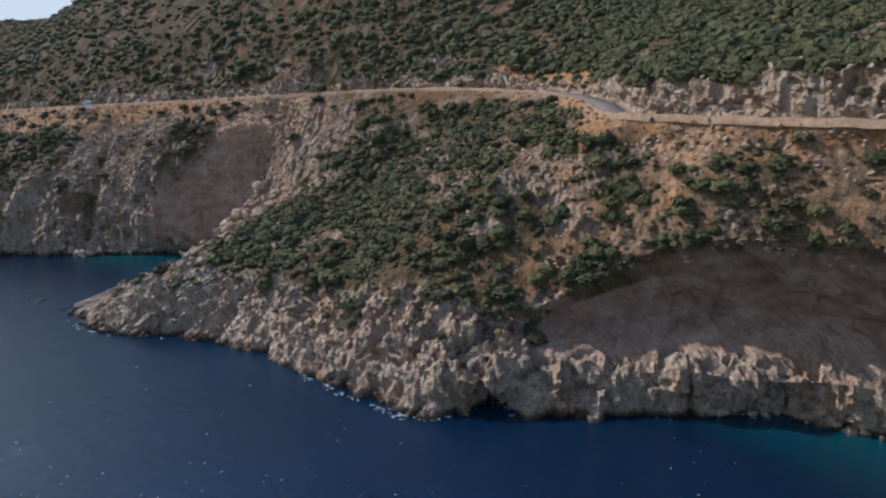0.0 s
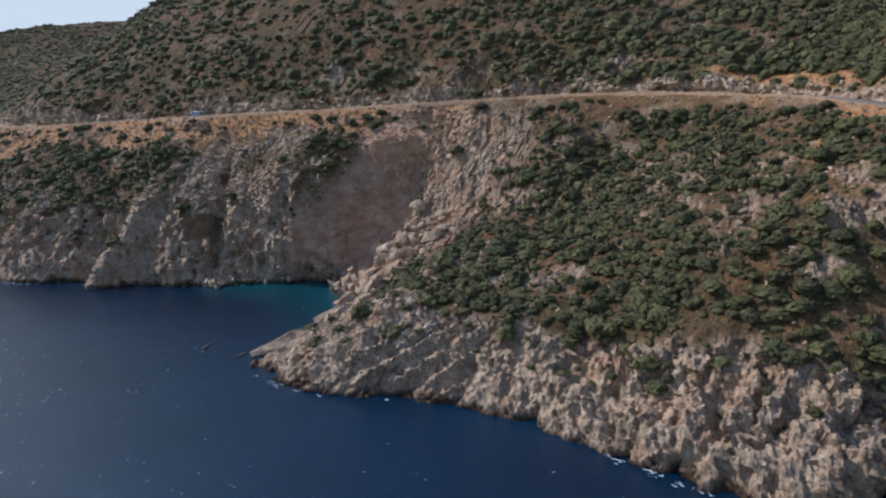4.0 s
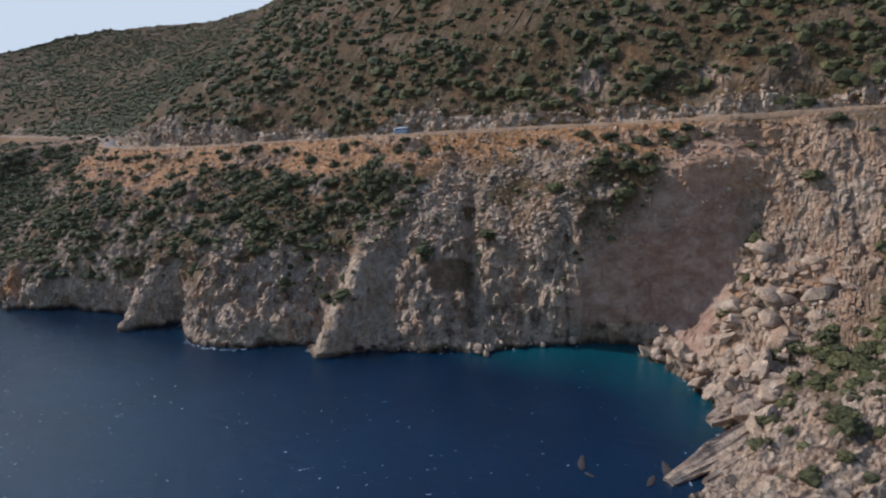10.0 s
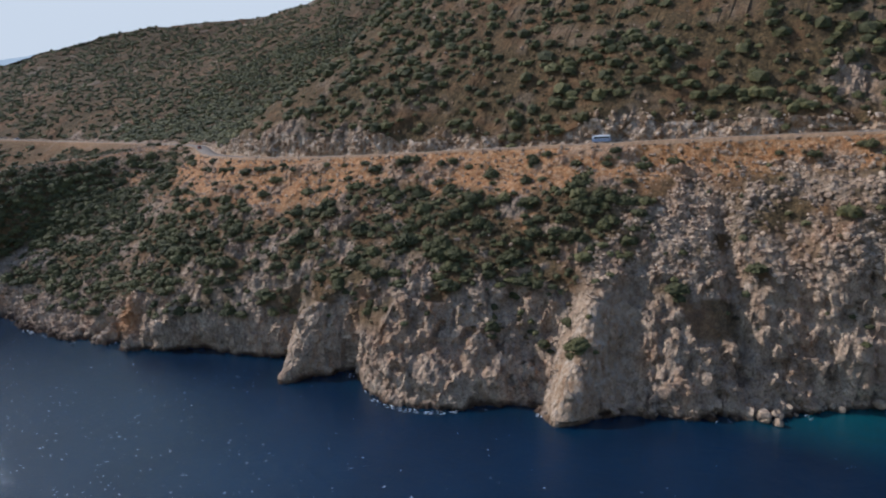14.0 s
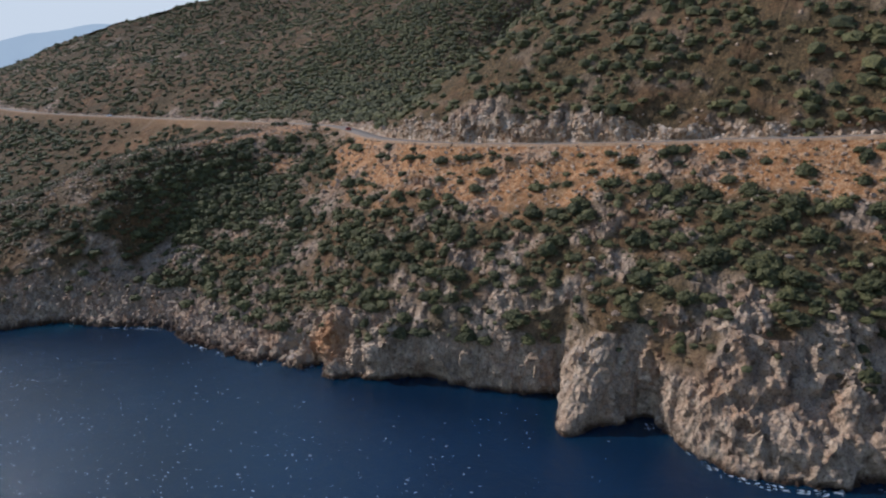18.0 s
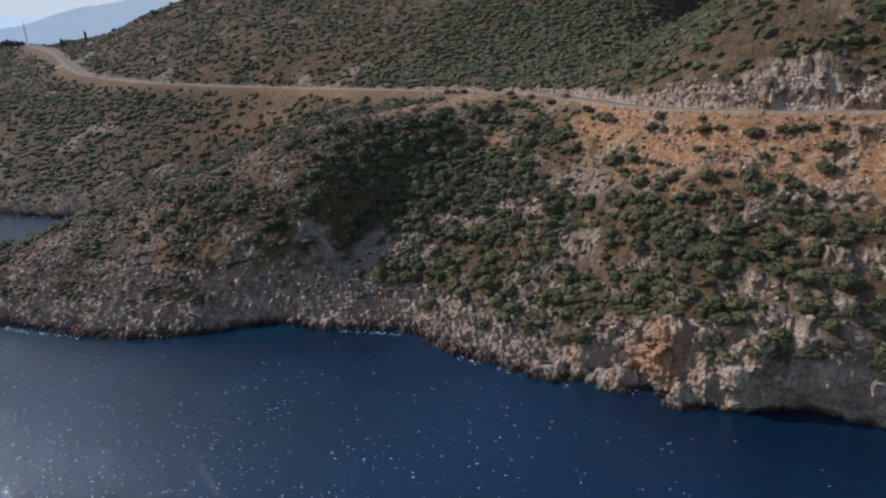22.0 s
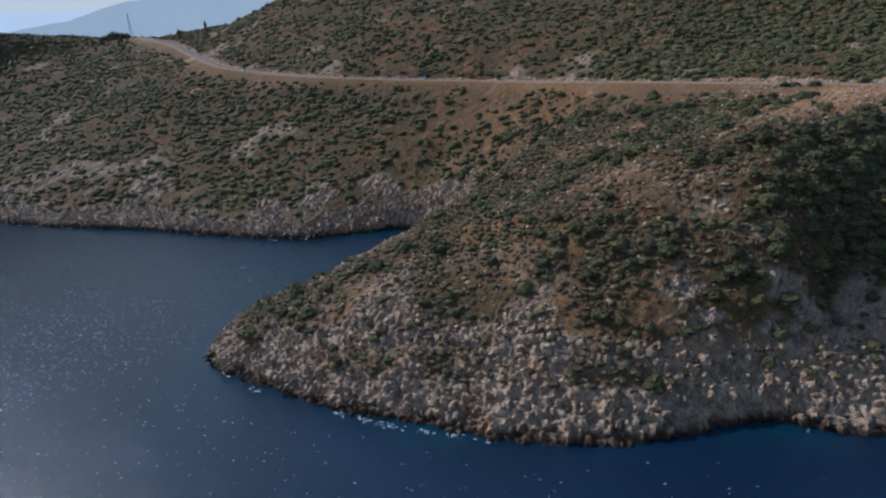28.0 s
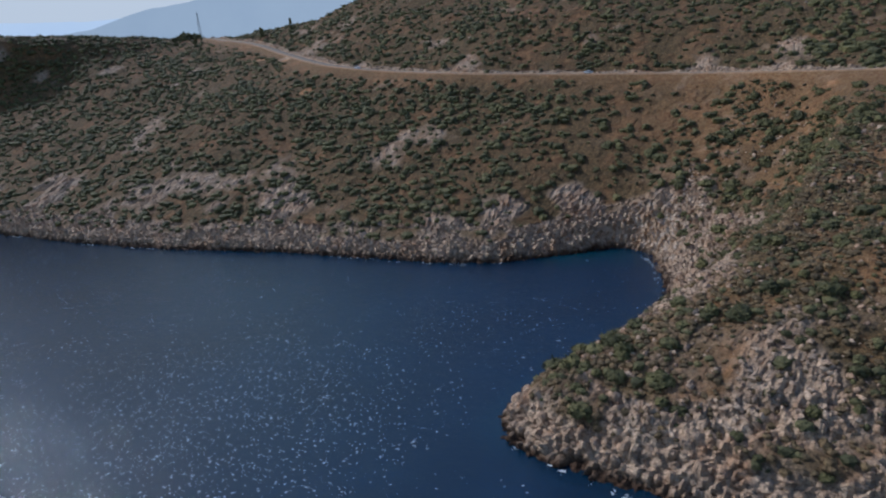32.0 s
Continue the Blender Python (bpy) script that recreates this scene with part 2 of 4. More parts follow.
def value_noise(p, seed=0):
    i = np.floor(p).astype(np.int64)
    f = p - i
    f = f * f * (3 - 2 * f)
    out = 0
    for dx in (0, 1):
        for dy in (0, 1):
            for dz in (0, 1):
                w = (f[:, 0] if dx else 1 - f[:, 0]) * (f[:, 1] if dy else 1 - f[:, 1]) * (f[:, 2] if dz else 1 - f[:, 2])
                out = out + w * hashed(i[:, 0] + dx, i[:, 1] + dy, i[:, 2] + dz, seed)
    return out * 2 - 1


def fbm(p, octaves=4, seed=0, gain=0.5):
    out, a, tot = 0, 1.0, 0
    for k in range(octaves):
        out = out + a * value_noise(p * 2.03**k, seed + k)
        tot += a
        a *= gain
    return out / tot


def cells(p, seed=0):
    """Distance to the nearest and second nearest of scattered points: blocky rock."""
    i = np.floor(p).astype(np.int64)
    d1 = np.full(len(p), 9.0)
    d2 = np.full(len(p), 9.0)
    for dx in (-1, 0, 1):
        for dy in (-1, 0, 1):
            for dz in (-1, 0, 1):
                c = i + (dx, dy, dz)
                q = np.stack([hashed(c[:, 0], c[:, 1], c[:, 2], seed + k) for k in range(3)], 1) + c
                d = ((q - p) ** 2).sum(1)
                d2 = np.minimum(d2, np.maximum(d, d1))
                d1 = np.minimum(d1, d)
    return np.sqrt(d1), np.sqrt(d2)


def chips(p, seed=0, slant=1.4):
    """Scattered blocks, each with a flat face of its own height and slant: broken rock."""
    i = np.floor(p).astype(np.int64)
    best = np.full(len(p), 9.0)
    face = np.zeros(len(p))
    for dx in (-1, 0, 1):
        for dy in (-1, 0, 1):
            for dz in (-1, 0, 1):
                c = i + (dx, dy, dz)
                h = [hashed(c[:, 0], c[:, 1], c[:, 2], seed + k) for k in range(3)]
                q = p - c - np.stack(h, 1)
                d = (q**2).sum(1)
                h7 = (h[0] * 7.31 + h[1] * 3.77) % 1.0
                h8 = (h[1] * 5.13 + h[2] * 9.71) % 1.0
                h9 = (h[2] * 6.57 + h[0] * 2.93) % 1.0
                v = (h7 + h8 + h9 - 1.5) * 0.8 + slant * (q * np.stack([h8 - 0.5, h9 - 0.5, h7 - 0.5], 1)).sum(1)
                near = d < best
                face = np.where(near, v, face)
                best = np.where(near, d, best)
    return face


def mesh_of(name, verts, faces, mats, smooth=False):
    me = bpy.data.meshes.new(name)
    verts, faces = np.asarray(verts, np.float32), np.asarray(faces, np.int32)
    k = faces.shape[1]
    me.vertices.add(len(verts))
    me.vertices.foreach_set("co", verts.ravel())
    me.loops.add(faces.size)
    me.loops.foreach_set("vertex_index", faces.ravel())
    me.polygons.add(len(faces))
    me.polygons.foreach_set("loop_start", np.arange(0, faces.size, k, dtype=np.int32))
    me.polygons.foreach_set("loop_total", np.full(len(faces), k, np.int32))
    me.polygons.foreach_set("use_smooth", np.full(len(faces), smooth, bool))
    for m in mats if isinstance(mats, (list, tuple)) else [mats]:
        me.materials.append(m)
    me.update(calc_edges=True)
    return me


def floats(me, name, values):
    me.attributes.new(name, "FLOAT", "POINT").data.foreach_set("value", np.asarray(values, np.float32))


# ---- the plan of the coast ----
# each row, along the shore: water's edge (x, y); low rock, cliff face, cliff top, mid slope and road (x, y, z each);
# slope of the hill above the road; a scarp or terrace between mid slope and road where there is one
COAST_SOUTH = (
    ((140, -140), (145, -140, 9), (165, -138, 20), (142, -138, 36), (146, -138, 48), (146, -140, 59), 0.72),
    ((140, -40), (145, -40, 9), (160, -38, 20), (140, -38, 36), (146, -38, 48), (150, -40, 59), 0.72),
    ((146, 13), (146, 14, 10), (156, 18, 20), (143, 20, 37), (147, 20, 48), (152, 10, 59.4), 0.72),
    ((143, 37), (138.5, 36, 9), (150, 46, 19.5), (140, 47, 36), (146, 50, 48), (156, 40, 59.6), 0.70),
    ((127, 54), (131, 56, 9), (142, 60, 17), (136, 63, 30), (148, 70, 47), (160, 70, 60), 0.55),
)
COAST_CAPE = (
    ((113, 71), (117, 74, 9), (129, 77, 14), (124, 80, 19), (143, 86, 40.5), (163, 79, 60.3), 0.42),
    ((115, 83), (108.5, 82, 7), (118, 86, 13), (123, 88, 21), (143, 93, 42), (169, 85, 61.4), 0.41),
    ((99, 90), (103, 92, 8), (112, 97, 14), (121, 102, 23), (142, 104, 42.5), (178, 92, 62.5), 0.40),
    ((98, 116), (103, 116, 7), (108, 116, 12), (116, 117, 21), (142, 118, 38.5), (194, 112, 64.8), 0.40),
    ((99, 140), (105, 140, 5), (112, 139, 9.5), (119, 137, 18), (146, 136, 36), (204, 138, 66), 0.55, (181, 143, 51.5)),
    ((95, 170), (101, 170, 6), (107, 168, 11), (114, 165, 17), (160, 168, 31.5), (207, 165, 66.9), 0.62, (186, 172, 47)),
    ((83, 195), (90, 193, 6.5), (97, 191, 11.5), (112, 188, 17), (165, 194, 33.5), (206, 188, 66.9), 0.66, (184, 191, 52)),
)
COAST_COVE = (
    ((84, 222), (89, 219, 3), (95, 213, 7), (106, 203, 13), (160, 208, 24), (203, 208, 66.6), 0.7, (184, 206, 51)),
    ((112, 226), (118, 223, 5), (126, 220, 9), (136, 216, 14), (167, 216, 29), (199, 222, 66.2), 0.75, (184.5, 219, 54)),
    ((136, 244), (140, 241, 5), (146, 238, 11), (154, 235, 18), (168, 231, 30), (195, 233, 65.7), 0.8, (183, 228, 55)),
    ((146, 260), (152, 253, 5), (162, 246, 15), (171, 240, 29), (179, 236, 50), (190, 245, 65.2), 0.85),
    ((153, 265), (157, 260, 8), (165, 256, 20), (169, 252, 38), (173.5, 250, 54), (186, 254, 64.9), 0.85),
    ((147, 275), (150, 269, 8), (155, 267.5, 20), (159.5, 264.5, 33), (165, 266, 50), (183, 268, 64.3), 0.85),
    ((137, 288), (138.5, 287, 8), (142.5, 284, 20), (146, 287, 37), (157, 288, 51.5), (178, 290, 63.5), 0.85),
)
COAST_BAY = (
    ((123, 303), (130, 304, 7), (136.5, 307, 19), (141.5, 310, 31.5), (155, 309, 50), (173, 311, 63), 0.85),
    ((110, 321), (112, 322, 9), (121, 323, 19), (135, 325, 33.5), (149, 325, 47), (168, 330, 62.5), 0.85),
    ((104, 331), (109, 332, 8), (117.5, 333.5, 20), (130, 336, 33), (148, 337, 50), (166, 338, 62.2), 0.85),
    ((91, 341), (96, 340, 7), (108, 340.5, 17), (117, 343, 28.5), (145, 347, 50), (163, 350, 61.8), 0.85),
    ((97, 351), (103, 351, 6), (110, 353, 15), (119, 354, 31), (138, 356, 49.5), (161, 356, 61.6), 0.85),
    ((88, 362), (95, 362, 6), (107, 363, 17), (113, 365, 28), (135, 367, 48), (158, 367, 61.3), 0.85),
    ((80, 373), (86, 373, 7), (99, 374, 16), (106, 377, 28), (127, 380, 45.5), (155, 380, 60.8), 0.85),
    ((77, 384), (80, 384, 8), (91, 386, 18.5), (98, 387, 26), (124, 389, 45), (152, 391, 60.3), 0.85),
    ((78, 391), (81, 392, 9), (87, 395, 19), (95, 397, 27), (121, 399, 45), (150, 400, 60), 0.85),
)
COAST_CLIFF = (
    ((82, 402), (84, 402, 9), (87.5, 403, 18), (92, 405, 26.5), (119, 409, 44), (148, 410, 59.7), 0.85),
    ((86, 409), (85, 410, 8), (86, 411, 17), (88, 412, 24.5), (118, 416, 44), (146, 418, 59.4), 0.85),
    ((70, 418), (75, 418, 9), (81, 419, 17), (86.5, 420, 23.5), (117, 423, 45), (144, 425, 59.1), 0.85),
    ((71, 424), (75, 425, 8), (82, 426, 17), (89, 428, 26), (115, 430, 46), (142, 431, 58.8), 0.85),
    ((84, 431), (85, 431.5, 8), (87.5, 431.5, 20), (92, 432, 29.5), (114, 436, 46), (140, 440, 58.5), 0.85),
    ((82, 437), (83, 437, 8), (84, 437, 16), (87.5, 438, 25), (112, 443, 45), (138, 449, 58.2), 0.85),
    ((75, 452), (75.5, 451, 7), (77.5, 451, 15), (83, 453, 24), (107, 458, 41), (136, 460, 57.9), 0.85),
    ((70.5, 469), (69, 468, 7), (71, 468, 16), (75, 469, 21.5), (103, 474, 40), (133, 476, 57.5), 0.85),
    ((60, 480), (62, 480, 6), (65.5, 480.5, 13), (72, 482, 19.5), (99, 489, 38), (131, 487, 57.3), 0.85),
    ((55, 491), (59.5, 491, 5), (64, 492, 12.5), (70, 494, 18.5), (97, 500, 38), (129.5, 497, 57.1), 0.84),
    ((60, 499), (58, 499, 6), (62.5, 500, 12), (68.5, 501, 17), (96.5, 508, 38), (128.7, 503, 57.05), 0.83),
    ((52, 505), (57.5, 506, 4), (62, 507, 9), (68, 508, 15), (96, 515, 38), (128, 508, 57), 0.82),
)
COAST_NECK = (
    ((46, 525), (53, 526, 3.5), (59, 527, 7.5), (65, 529, 12), (98, 532, 37), (129, 530, 57), 0.75),
    ((43, 552), (48, 553, 3.5), (54, 553, 7), (61, 553, 11.5), (96, 548, 35), (134, 553, 57), 0.6),
    ((42, 572), (48, 575, 2.5), (53.5, 577, 6.5), (61, 578, 11.5), (92, 580, 33.5), (146, 580, 57.4), 0.5),
    ((26, 598), (31, 600, 5), (37, 601, 9), (46, 602, 14), (86, 606, 38), (157, 603, 57.5), 0.42),
    ((19, 612), (21, 614, 6), (26, 616, 11.5), (34, 620, 22.5), (68, 626, 45), (162, 622, 57.4), 0.38, (100, 622, 52)),
    ((-6, 626), (-1, 629, 5), (4, 633, 10), (13, 636.5, 18.5), (52, 638, 43.5), (166, 645, 57.2), 0.35, (82, 640, 54.5)),
    ((-25, 655), (-20, 657, 5), (-14, 660, 10), (-5, 664, 15.5), (33, 665, 37.5), (169, 670, 57), 0.33, (64, 668, 48.5)),
)
COAST_POINT = (
    ((-38, 686), (-34, 687, 4), (-29, 688, 9), (-18, 690, 14), (25, 692, 34.5), (171, 695, 57), 0.33),
    ((-46, 718), (-43, 718, 4), (-38, 718, 9), (-27, 717, 13.5), (15, 707, 29), (172, 715, 57), 0.35),
    ((-44, 748), (-41, 746, 4), (-36, 742, 9), (-23, 734, 13.5), (20, 712, 30), (172, 733, 57), 0.37),
    ((-10, 752), (-7, 748, 4), (-2, 743, 8), (6, 737, 14), (45, 722, 32), (172, 745, 57), 0.4),
    ((35, 755), (38, 751, 4), (43, 746, 8), (52, 740, 14), (90, 735, 27), (172, 757, 57), 0.42),
    ((66, 775), (70, 770, 4), (77, 766, 8), (85, 762, 14), (118, 757, 28), (172, 770, 57), 0.45),
    ((78, 792), (83, 790, 5), (90, 787, 11), (104, 780, 20), (130, 775, 33), (172, 785, 57), 0.48),
)
COAST_FAR = (
    ((72, 803), (77, 803, 6), (83, 803, 11), (95, 803, 17), (130, 803, 35), (172, 803, 57), 0.5),
    ((54, 815), (58, 817, 5), (64, 819, 9), (72, 822, 12), (115, 825, 34), (168, 825, 57.5), 0.5),
    ((34, 832), (37, 834, 4), (42, 836, 7), (50, 839, 11), (105, 850, 36), (159, 852, 58.8), 0.5),
    ((19, 862), (22, 864, 4), (27, 866, 7), (35, 869, 11), (98, 885, 38), (147, 885, 60.5), 0.5),
    ((2, 905), (5, 906, 4), (10, 908, 7), (18, 911, 11), (85, 930, 42), (130, 930, 63.5), 0.48),
    ((-30, 968), (-27, 969, 4), (-22, 971, 7), (-14, 974, 11), (55, 985, 38), (122, 990, 67), 0.44),
)
COAST_END = (
    ((-60, 1040), (-57, 1041, 4), (-52, 1044, 7), (-44, 1048, 11), (40, 1055, 48), (116, 1045, 72.5), 0.4),
    ((-80, 1100), (-77, 1101, 4), (-72, 1104, 7), (-64, 1108, 12), (50, 1125, 60), (127, 1115, 81), 0.3),
    ((-110, 1170), (-107, 1171, 4), (-102, 1174, 7), (-94, 1180, 12), (40, 1190, 68), (137, 1177, 90), 0.16),
    ((-150, 1260), (-147, 1261, 4), (-142, 1264, 7), (-130, 1270, 14), (25, 1270, 88), (142, 1240, 96), 0.1),
    ((-210, 1400), (-205, 1400, 4), (-200, 1400, 8), (-190, 1400, 14), (-42, 1340, 117), (150, 1330, 100), 0.05),
    ((-320, 1600), (-310, 1600, 4), (-300, 1600, 8), (-290, 1600, 14), (-60, 1560, 60), (150, 1500, 80), 0.0),
)
PLAN = COAST_SOUTH + COAST_CAPE + COAST_COVE + COAST_BAY + COAST_CLIFF + COAST_NECK + COAST_POINT + COAST_FAR + COAST_END


def glide(keys, counts):
    """Catmull-Rom through the keys, with so many steps after each."""
    k = np.asarray(keys, float)
    k = np.concatenate([[2 * k[0] - k[1]], k, [2 * k[-1] - k[-2]]])
    out = []
    for i, c in enumerate(counts):
        u = (np.arange(c) / c)[:, None]
        a, b, d, e = k[i], k[i + 1], k[i + 2], k[i + 3]
        out.append(0.5 * (2 * b + (d - a) * u + (2 * a - 5 * b + 4 * d - e) * u**2 + (3 * b - a - 3 * d + e) * u**3))
    out.append(k[-2][None])
    return np.concatenate(out)


STEP = 0.8
lines = [np.array([[*r[0], 0.0] for r in PLAN])] + [np.array([r[k] for r in PLAN], float) for k in range(1, 6)]
lengths = np.max([np.linalg.norm(np.diff(q, axis=0), axis=1) for q in (lines[0], lines[3])], axis=0)
counts = np.maximum(3, np.round(np.minimum(lengths, 60) / STEP)).astype(int)
lines.append(np.array([r[7] if len(r) > 7 else np.mean([r[4], r[5]], axis=0) for r in PLAN], float))
shore, low, face, top, mid, road, upper_line = [glide(q, counts) for q in lines]
lean = np.stack([np.gradient(road[:, 1]), -np.gradient(road[:, 0])], 1)
lean /= np.linalg.norm(lean, axis=1)[:, None]
HALF = 4.3
road_out = road.copy()
road_out[:, :2] -= lean * HALF
road_in = road.copy()
road_in[:, :2] += lean * HALF
wave = (fbm(np.stack([road[:, 1] * 0.06, road[:, 0] * 0.02, road[:, 2] * 0], 1), 3, 5) + 0.55) * 6.5
cut_rise = np.clip(wave * 0.85 + 1.2, 1.6, 8.0) * np.clip((560 - road[:, 1]) / 30, 0.35, 1)
cut_rise += 8.0 * np.exp(-(((road[:, 1] - 22) / 42) ** 2)) + 2.5 * np.exp(-(((road[:, 1] - 500) / 70) ** 2))
cut_top = road_in + np.c_[lean * 2.4, cut_rise[:, None]]
# along the road (its y): a place on the hill above it, and the crest behind
HILL_SOUTH = (
    (-140, 190, -140, 92, 500, -140, 300), (40, 203, 45, 85, 480, 40, 230), (80, 215, 85, 82, 480, 60, 220), (112, 232, 118, 84, 480, 100, 215),
    (140, 240, 144, 89, 480, 140, 220), (165, 238, 167, 89, 480, 170, 250), (232, 220, 232, 90, 460, 240, 290), (267, 212, 266, 90, 450, 270, 300),
    (350, 196, 354, 98, 440, 360, 310), (430, 178, 428, 92, 430, 440, 290), (490, 160, 490, 86, 400, 495, 255), (508, 160, 512, 84, 330, 512, 205), (530, 157, 532, 78, 310, 550, 140),
    (553, 162, 556, 70, 310, 585, 100),
)
HILL_NORTH = (
    (580, 178, 580, 66, 340, 625, 90), (603, 215, 612, 66, 450, 680, 98), (640, 240, 660, 72, 560, 740, 170), (720, 250, 715, 77, 600, 830, 220),
    (803, 225, 815, 81, 565, 915, 206), (852, 200, 862, 80, 510, 955, 180), (885, 205, 905, 92, 467, 983, 168), (930, 185, 945, 90, 420, 1010, 166),
    (990, 180, 1000, 95, 369, 1040, 162), (1045, 170, 1055, 98, 300, 1072, 153), (1115, 165, 1118, 100, 237, 1110, 134),
    (1177, 160, 1180, 97, 200, 1178, 108), (1240, 160, 1245, 100, 200, 1250, 104), (1500, 180, 1500, 60, 300, 1500, 40),
)
hills = np.array(HILL_SOUTH + HILL_NORTH, float)
above = np.stack([np.interp(road[:, 1], hills[:, 0], hills[:, k]) for k in range(1, 7)], 1)
for k in range(6):
    above[:, k] = np.convolve(np.pad(above[:, k], 7, "edge"), np.ones(15) / 15, "valid")
hill, crest = above[:, :3], above[:, 3:]
back = crest + (500.0, 120.0, -190.0)
shoal = shore.copy()
out = np.stack([-np.gradient(shore[:, 1]), np.gradient(shore[:, 0])], 1)
out /= np.linalg.norm(out, axis=1)[:, None] + 1e-9
shoal[:, :2] += out * 3.0
shoal[:, 2] = -5
deep = shore + np.c_[out * 6, np.full(len(out), -14.0)]
#        line, its level, rows up to the next line, rock, scree
LEVELS = ((deep, 0, 2, 1, 0), (shoal, 1, 4, 1, 0), (shore, 2, 12, 1, 0), (low, 3, 16, 1, 0), (face, 4, 18, 1, 0), (top, 5, 28, 0.35, 0), (mid, 6, 19, 0.08, 0.42),
          (upper_line, 6.5, 17, 0.05, 0.75), (road_out, 7, 4, 0, 1), (road_in, 8, 13, 1.0, 0.0), (cut_top, 9, 24, 0.28, 0.0), (hill, 10, 48, 0.0, 0), (crest, 11, 6, 0, 0), (back, 12, 1, 0, 0))
rows, rockiness, screes, level = [], [], [], []
for here, nxt in zip(LEVELS, LEVELS[1:]):
    for j in range(here[2]):
        u = j / here[2]
        rows.append(here[0] * (1 - u) + nxt[0] * u)
        rockiness.append(here[3] * (1 - u) + nxt[3] * u)
        screes.append(here[4] * (1 - u) + nxt[4] * u)
        level.append(here[1] * (1 - u) + nxt[1] * u)
rows.append(back), rockiness.append(0), screes.append(0), level.append(12)
V = np.stack(rows, 1)  # along the shore, up the slope
NS, NL = V.shape[:2]
level = np.array(level)
rough_base = np.array(rockiness)
ALONG, UP = np.gradient(V, axis=0), np.gradient(V, axis=1)
N = np.cross(UP, ALONG)
N /= np.linalg.norm(N, axis=2)[:, :, None] + 1e-9
N[N[:, :, 2] < -0.9] *= -1
flat = V.reshape(-1, 3)
lv = np.tile(level, NS)
rk = np.tile(rough_base, NS)
# rock where it is steep or low, ragged at its upper rim; outcrops in the scrub
patch = fbm(flat * 0.05, 4, 11)
outcrop = np.clip((fbm(flat * np.array([0.09, 0.09, 0.2]), 4, 21) - 0.12) * 6, 0, 1) * (1 - 0.7 * np.clip((flat[:, 1] - 625) / 20, 0, 1))
rock_w = np.clip((rk - 0.5 + patch * 0.9) * 4 + 0.5, 0, 1)
ledge = np.clip((fbm(flat * np.array([0.07, 0.07, 0.05]), 4, 57) - 0.05) * 5, 0, 1) * np.clip((lv - 3.5) * 3, 0, 1) * (flat[:, 1] > 300)
rock_w = np.where((lv < 4.6) | ((lv > 8.03) & (lv < 9.0)), 1, rock_w)
rock_w = np.where(lv < 4.65, np.clip(rock_w - 0.85 * ledge, 0, 1), rock_w)
rock_w = np.maximum(rock_w, outcrop * (1 - 0.85 * np.clip((flat[:, 1] - 800) / 40, 0, 1)) * np.clip(1 - (lv - 5) * 0.28, 0.25, 1) * (lv > 4.5))
scree_w = np.tile(np.array(screes), NS)
span = np.clip(np.maximum((flat[:, 1] - 230) / 30, (118 - flat[:, 1]) / 20), 0, 1) * np.clip((585 - flat[:, 1]) / 40, 0, 1)
scree_w = np.clip((scree_w * (0.3 + 0.7 * span) - 0.62 + 0.75 * fbm(flat * np.array([0.07, 0.07, 0.05]), 4, 31)) * 5 + 0.3, 0, 1)
slide = np.clip((flat[:, 1] - 425) / 40, 0, 1) * np.clip((568 + 40 * (lv - 6.5) - flat[:, 1]) / 14, 0, 1) * np.clip((lv - 5.95) * 2.5, 0, 1) * (lv < 7.2)
scree_w = np.clip(scree_w + slide * np.clip(0.75 + fbm(flat * np.array([0.09, 0.09, 0.03]), 3, 37) * 2.2, 0, 1), 0, 1)
scree_w = np.maximum(scree_w, np.clip((0.28 - np.abs(lv - 7.5) + 0.5) * 3, 0, 1) * (0.3 + 0.6 * span) * (np.abs(lv - 7.5) < 0.9))
track = np.exp(-(((flat[:, 1] - 128) / 24) ** 2)) * (lv > 8.9) * np.clip((9.3 - lv) * 8 + 2 * patch, 0, 1)
gold = 0.3 * np.clip((flat[:, 1] - 625) / 15, 0, 1) * np.clip((770 - flat[:, 1]) / 20, 0, 1) * np.clip(fbm(flat * 0.06, 4, 67) * 3 + 0.4, 0, 1) * (lv > 4.8) * (lv < 6.6)
bank = np.exp(-(((flat[:, 1] - 640) / 14) ** 2)) * np.clip((lv - 6.5) * 6, 0, 1) * (lv < 7) + np.exp(-(((flat[:, 0] - 118) / 9) ** 2 + ((flat[:, 1] - 600) / 9) ** 2)) * (lv < 7)
clearing = np.exp(-(((flat[:, 0] - 142) / 34) ** 2 + ((flat[:, 1] - 790) / 48) ** 2)) * (lv < 7)
apron = 0.95 * np.clip((flat[:, 1] - 226) / 10, 0, 1) * np.clip((435 - flat[:, 1]) / 30, 0, 1) * (lv < 7.2) * np.clip((lv - 6.3 + 0.12 * patch) * 5, 0, 1)
rust = np.clip((108 - flat[:, 1] + 16 * patch) / 12, 0, 1) * (flat[:, 1] > -30) * np.clip((lv - 4.9) * 3, 0, 1) * (lv < 7) * np.clip(0.3 + 2.2 * fbm(flat * np.array([0.08, 0.08, 0.05]), 4, 143), 0, 0.6)
scree_w = np.clip(scree_w + np.clip(track * 3 - 0.6, 0, 1) + 0.3 * clearing + bank + gold + rust + apron, 0, 1)
on_road = (lv > 6.95) & (lv < 8.05)
quiet = np.where(on_road, 0.0, np.clip(np.minimum(np.abs(lv - 6.95), np.abs(lv - 8.05)) * 6, 0, 1))
quiet = np.where((lv > 8.05) & (lv < 9.2), np.clip((lv - 8.05) * 5, 0, 1), quiet)
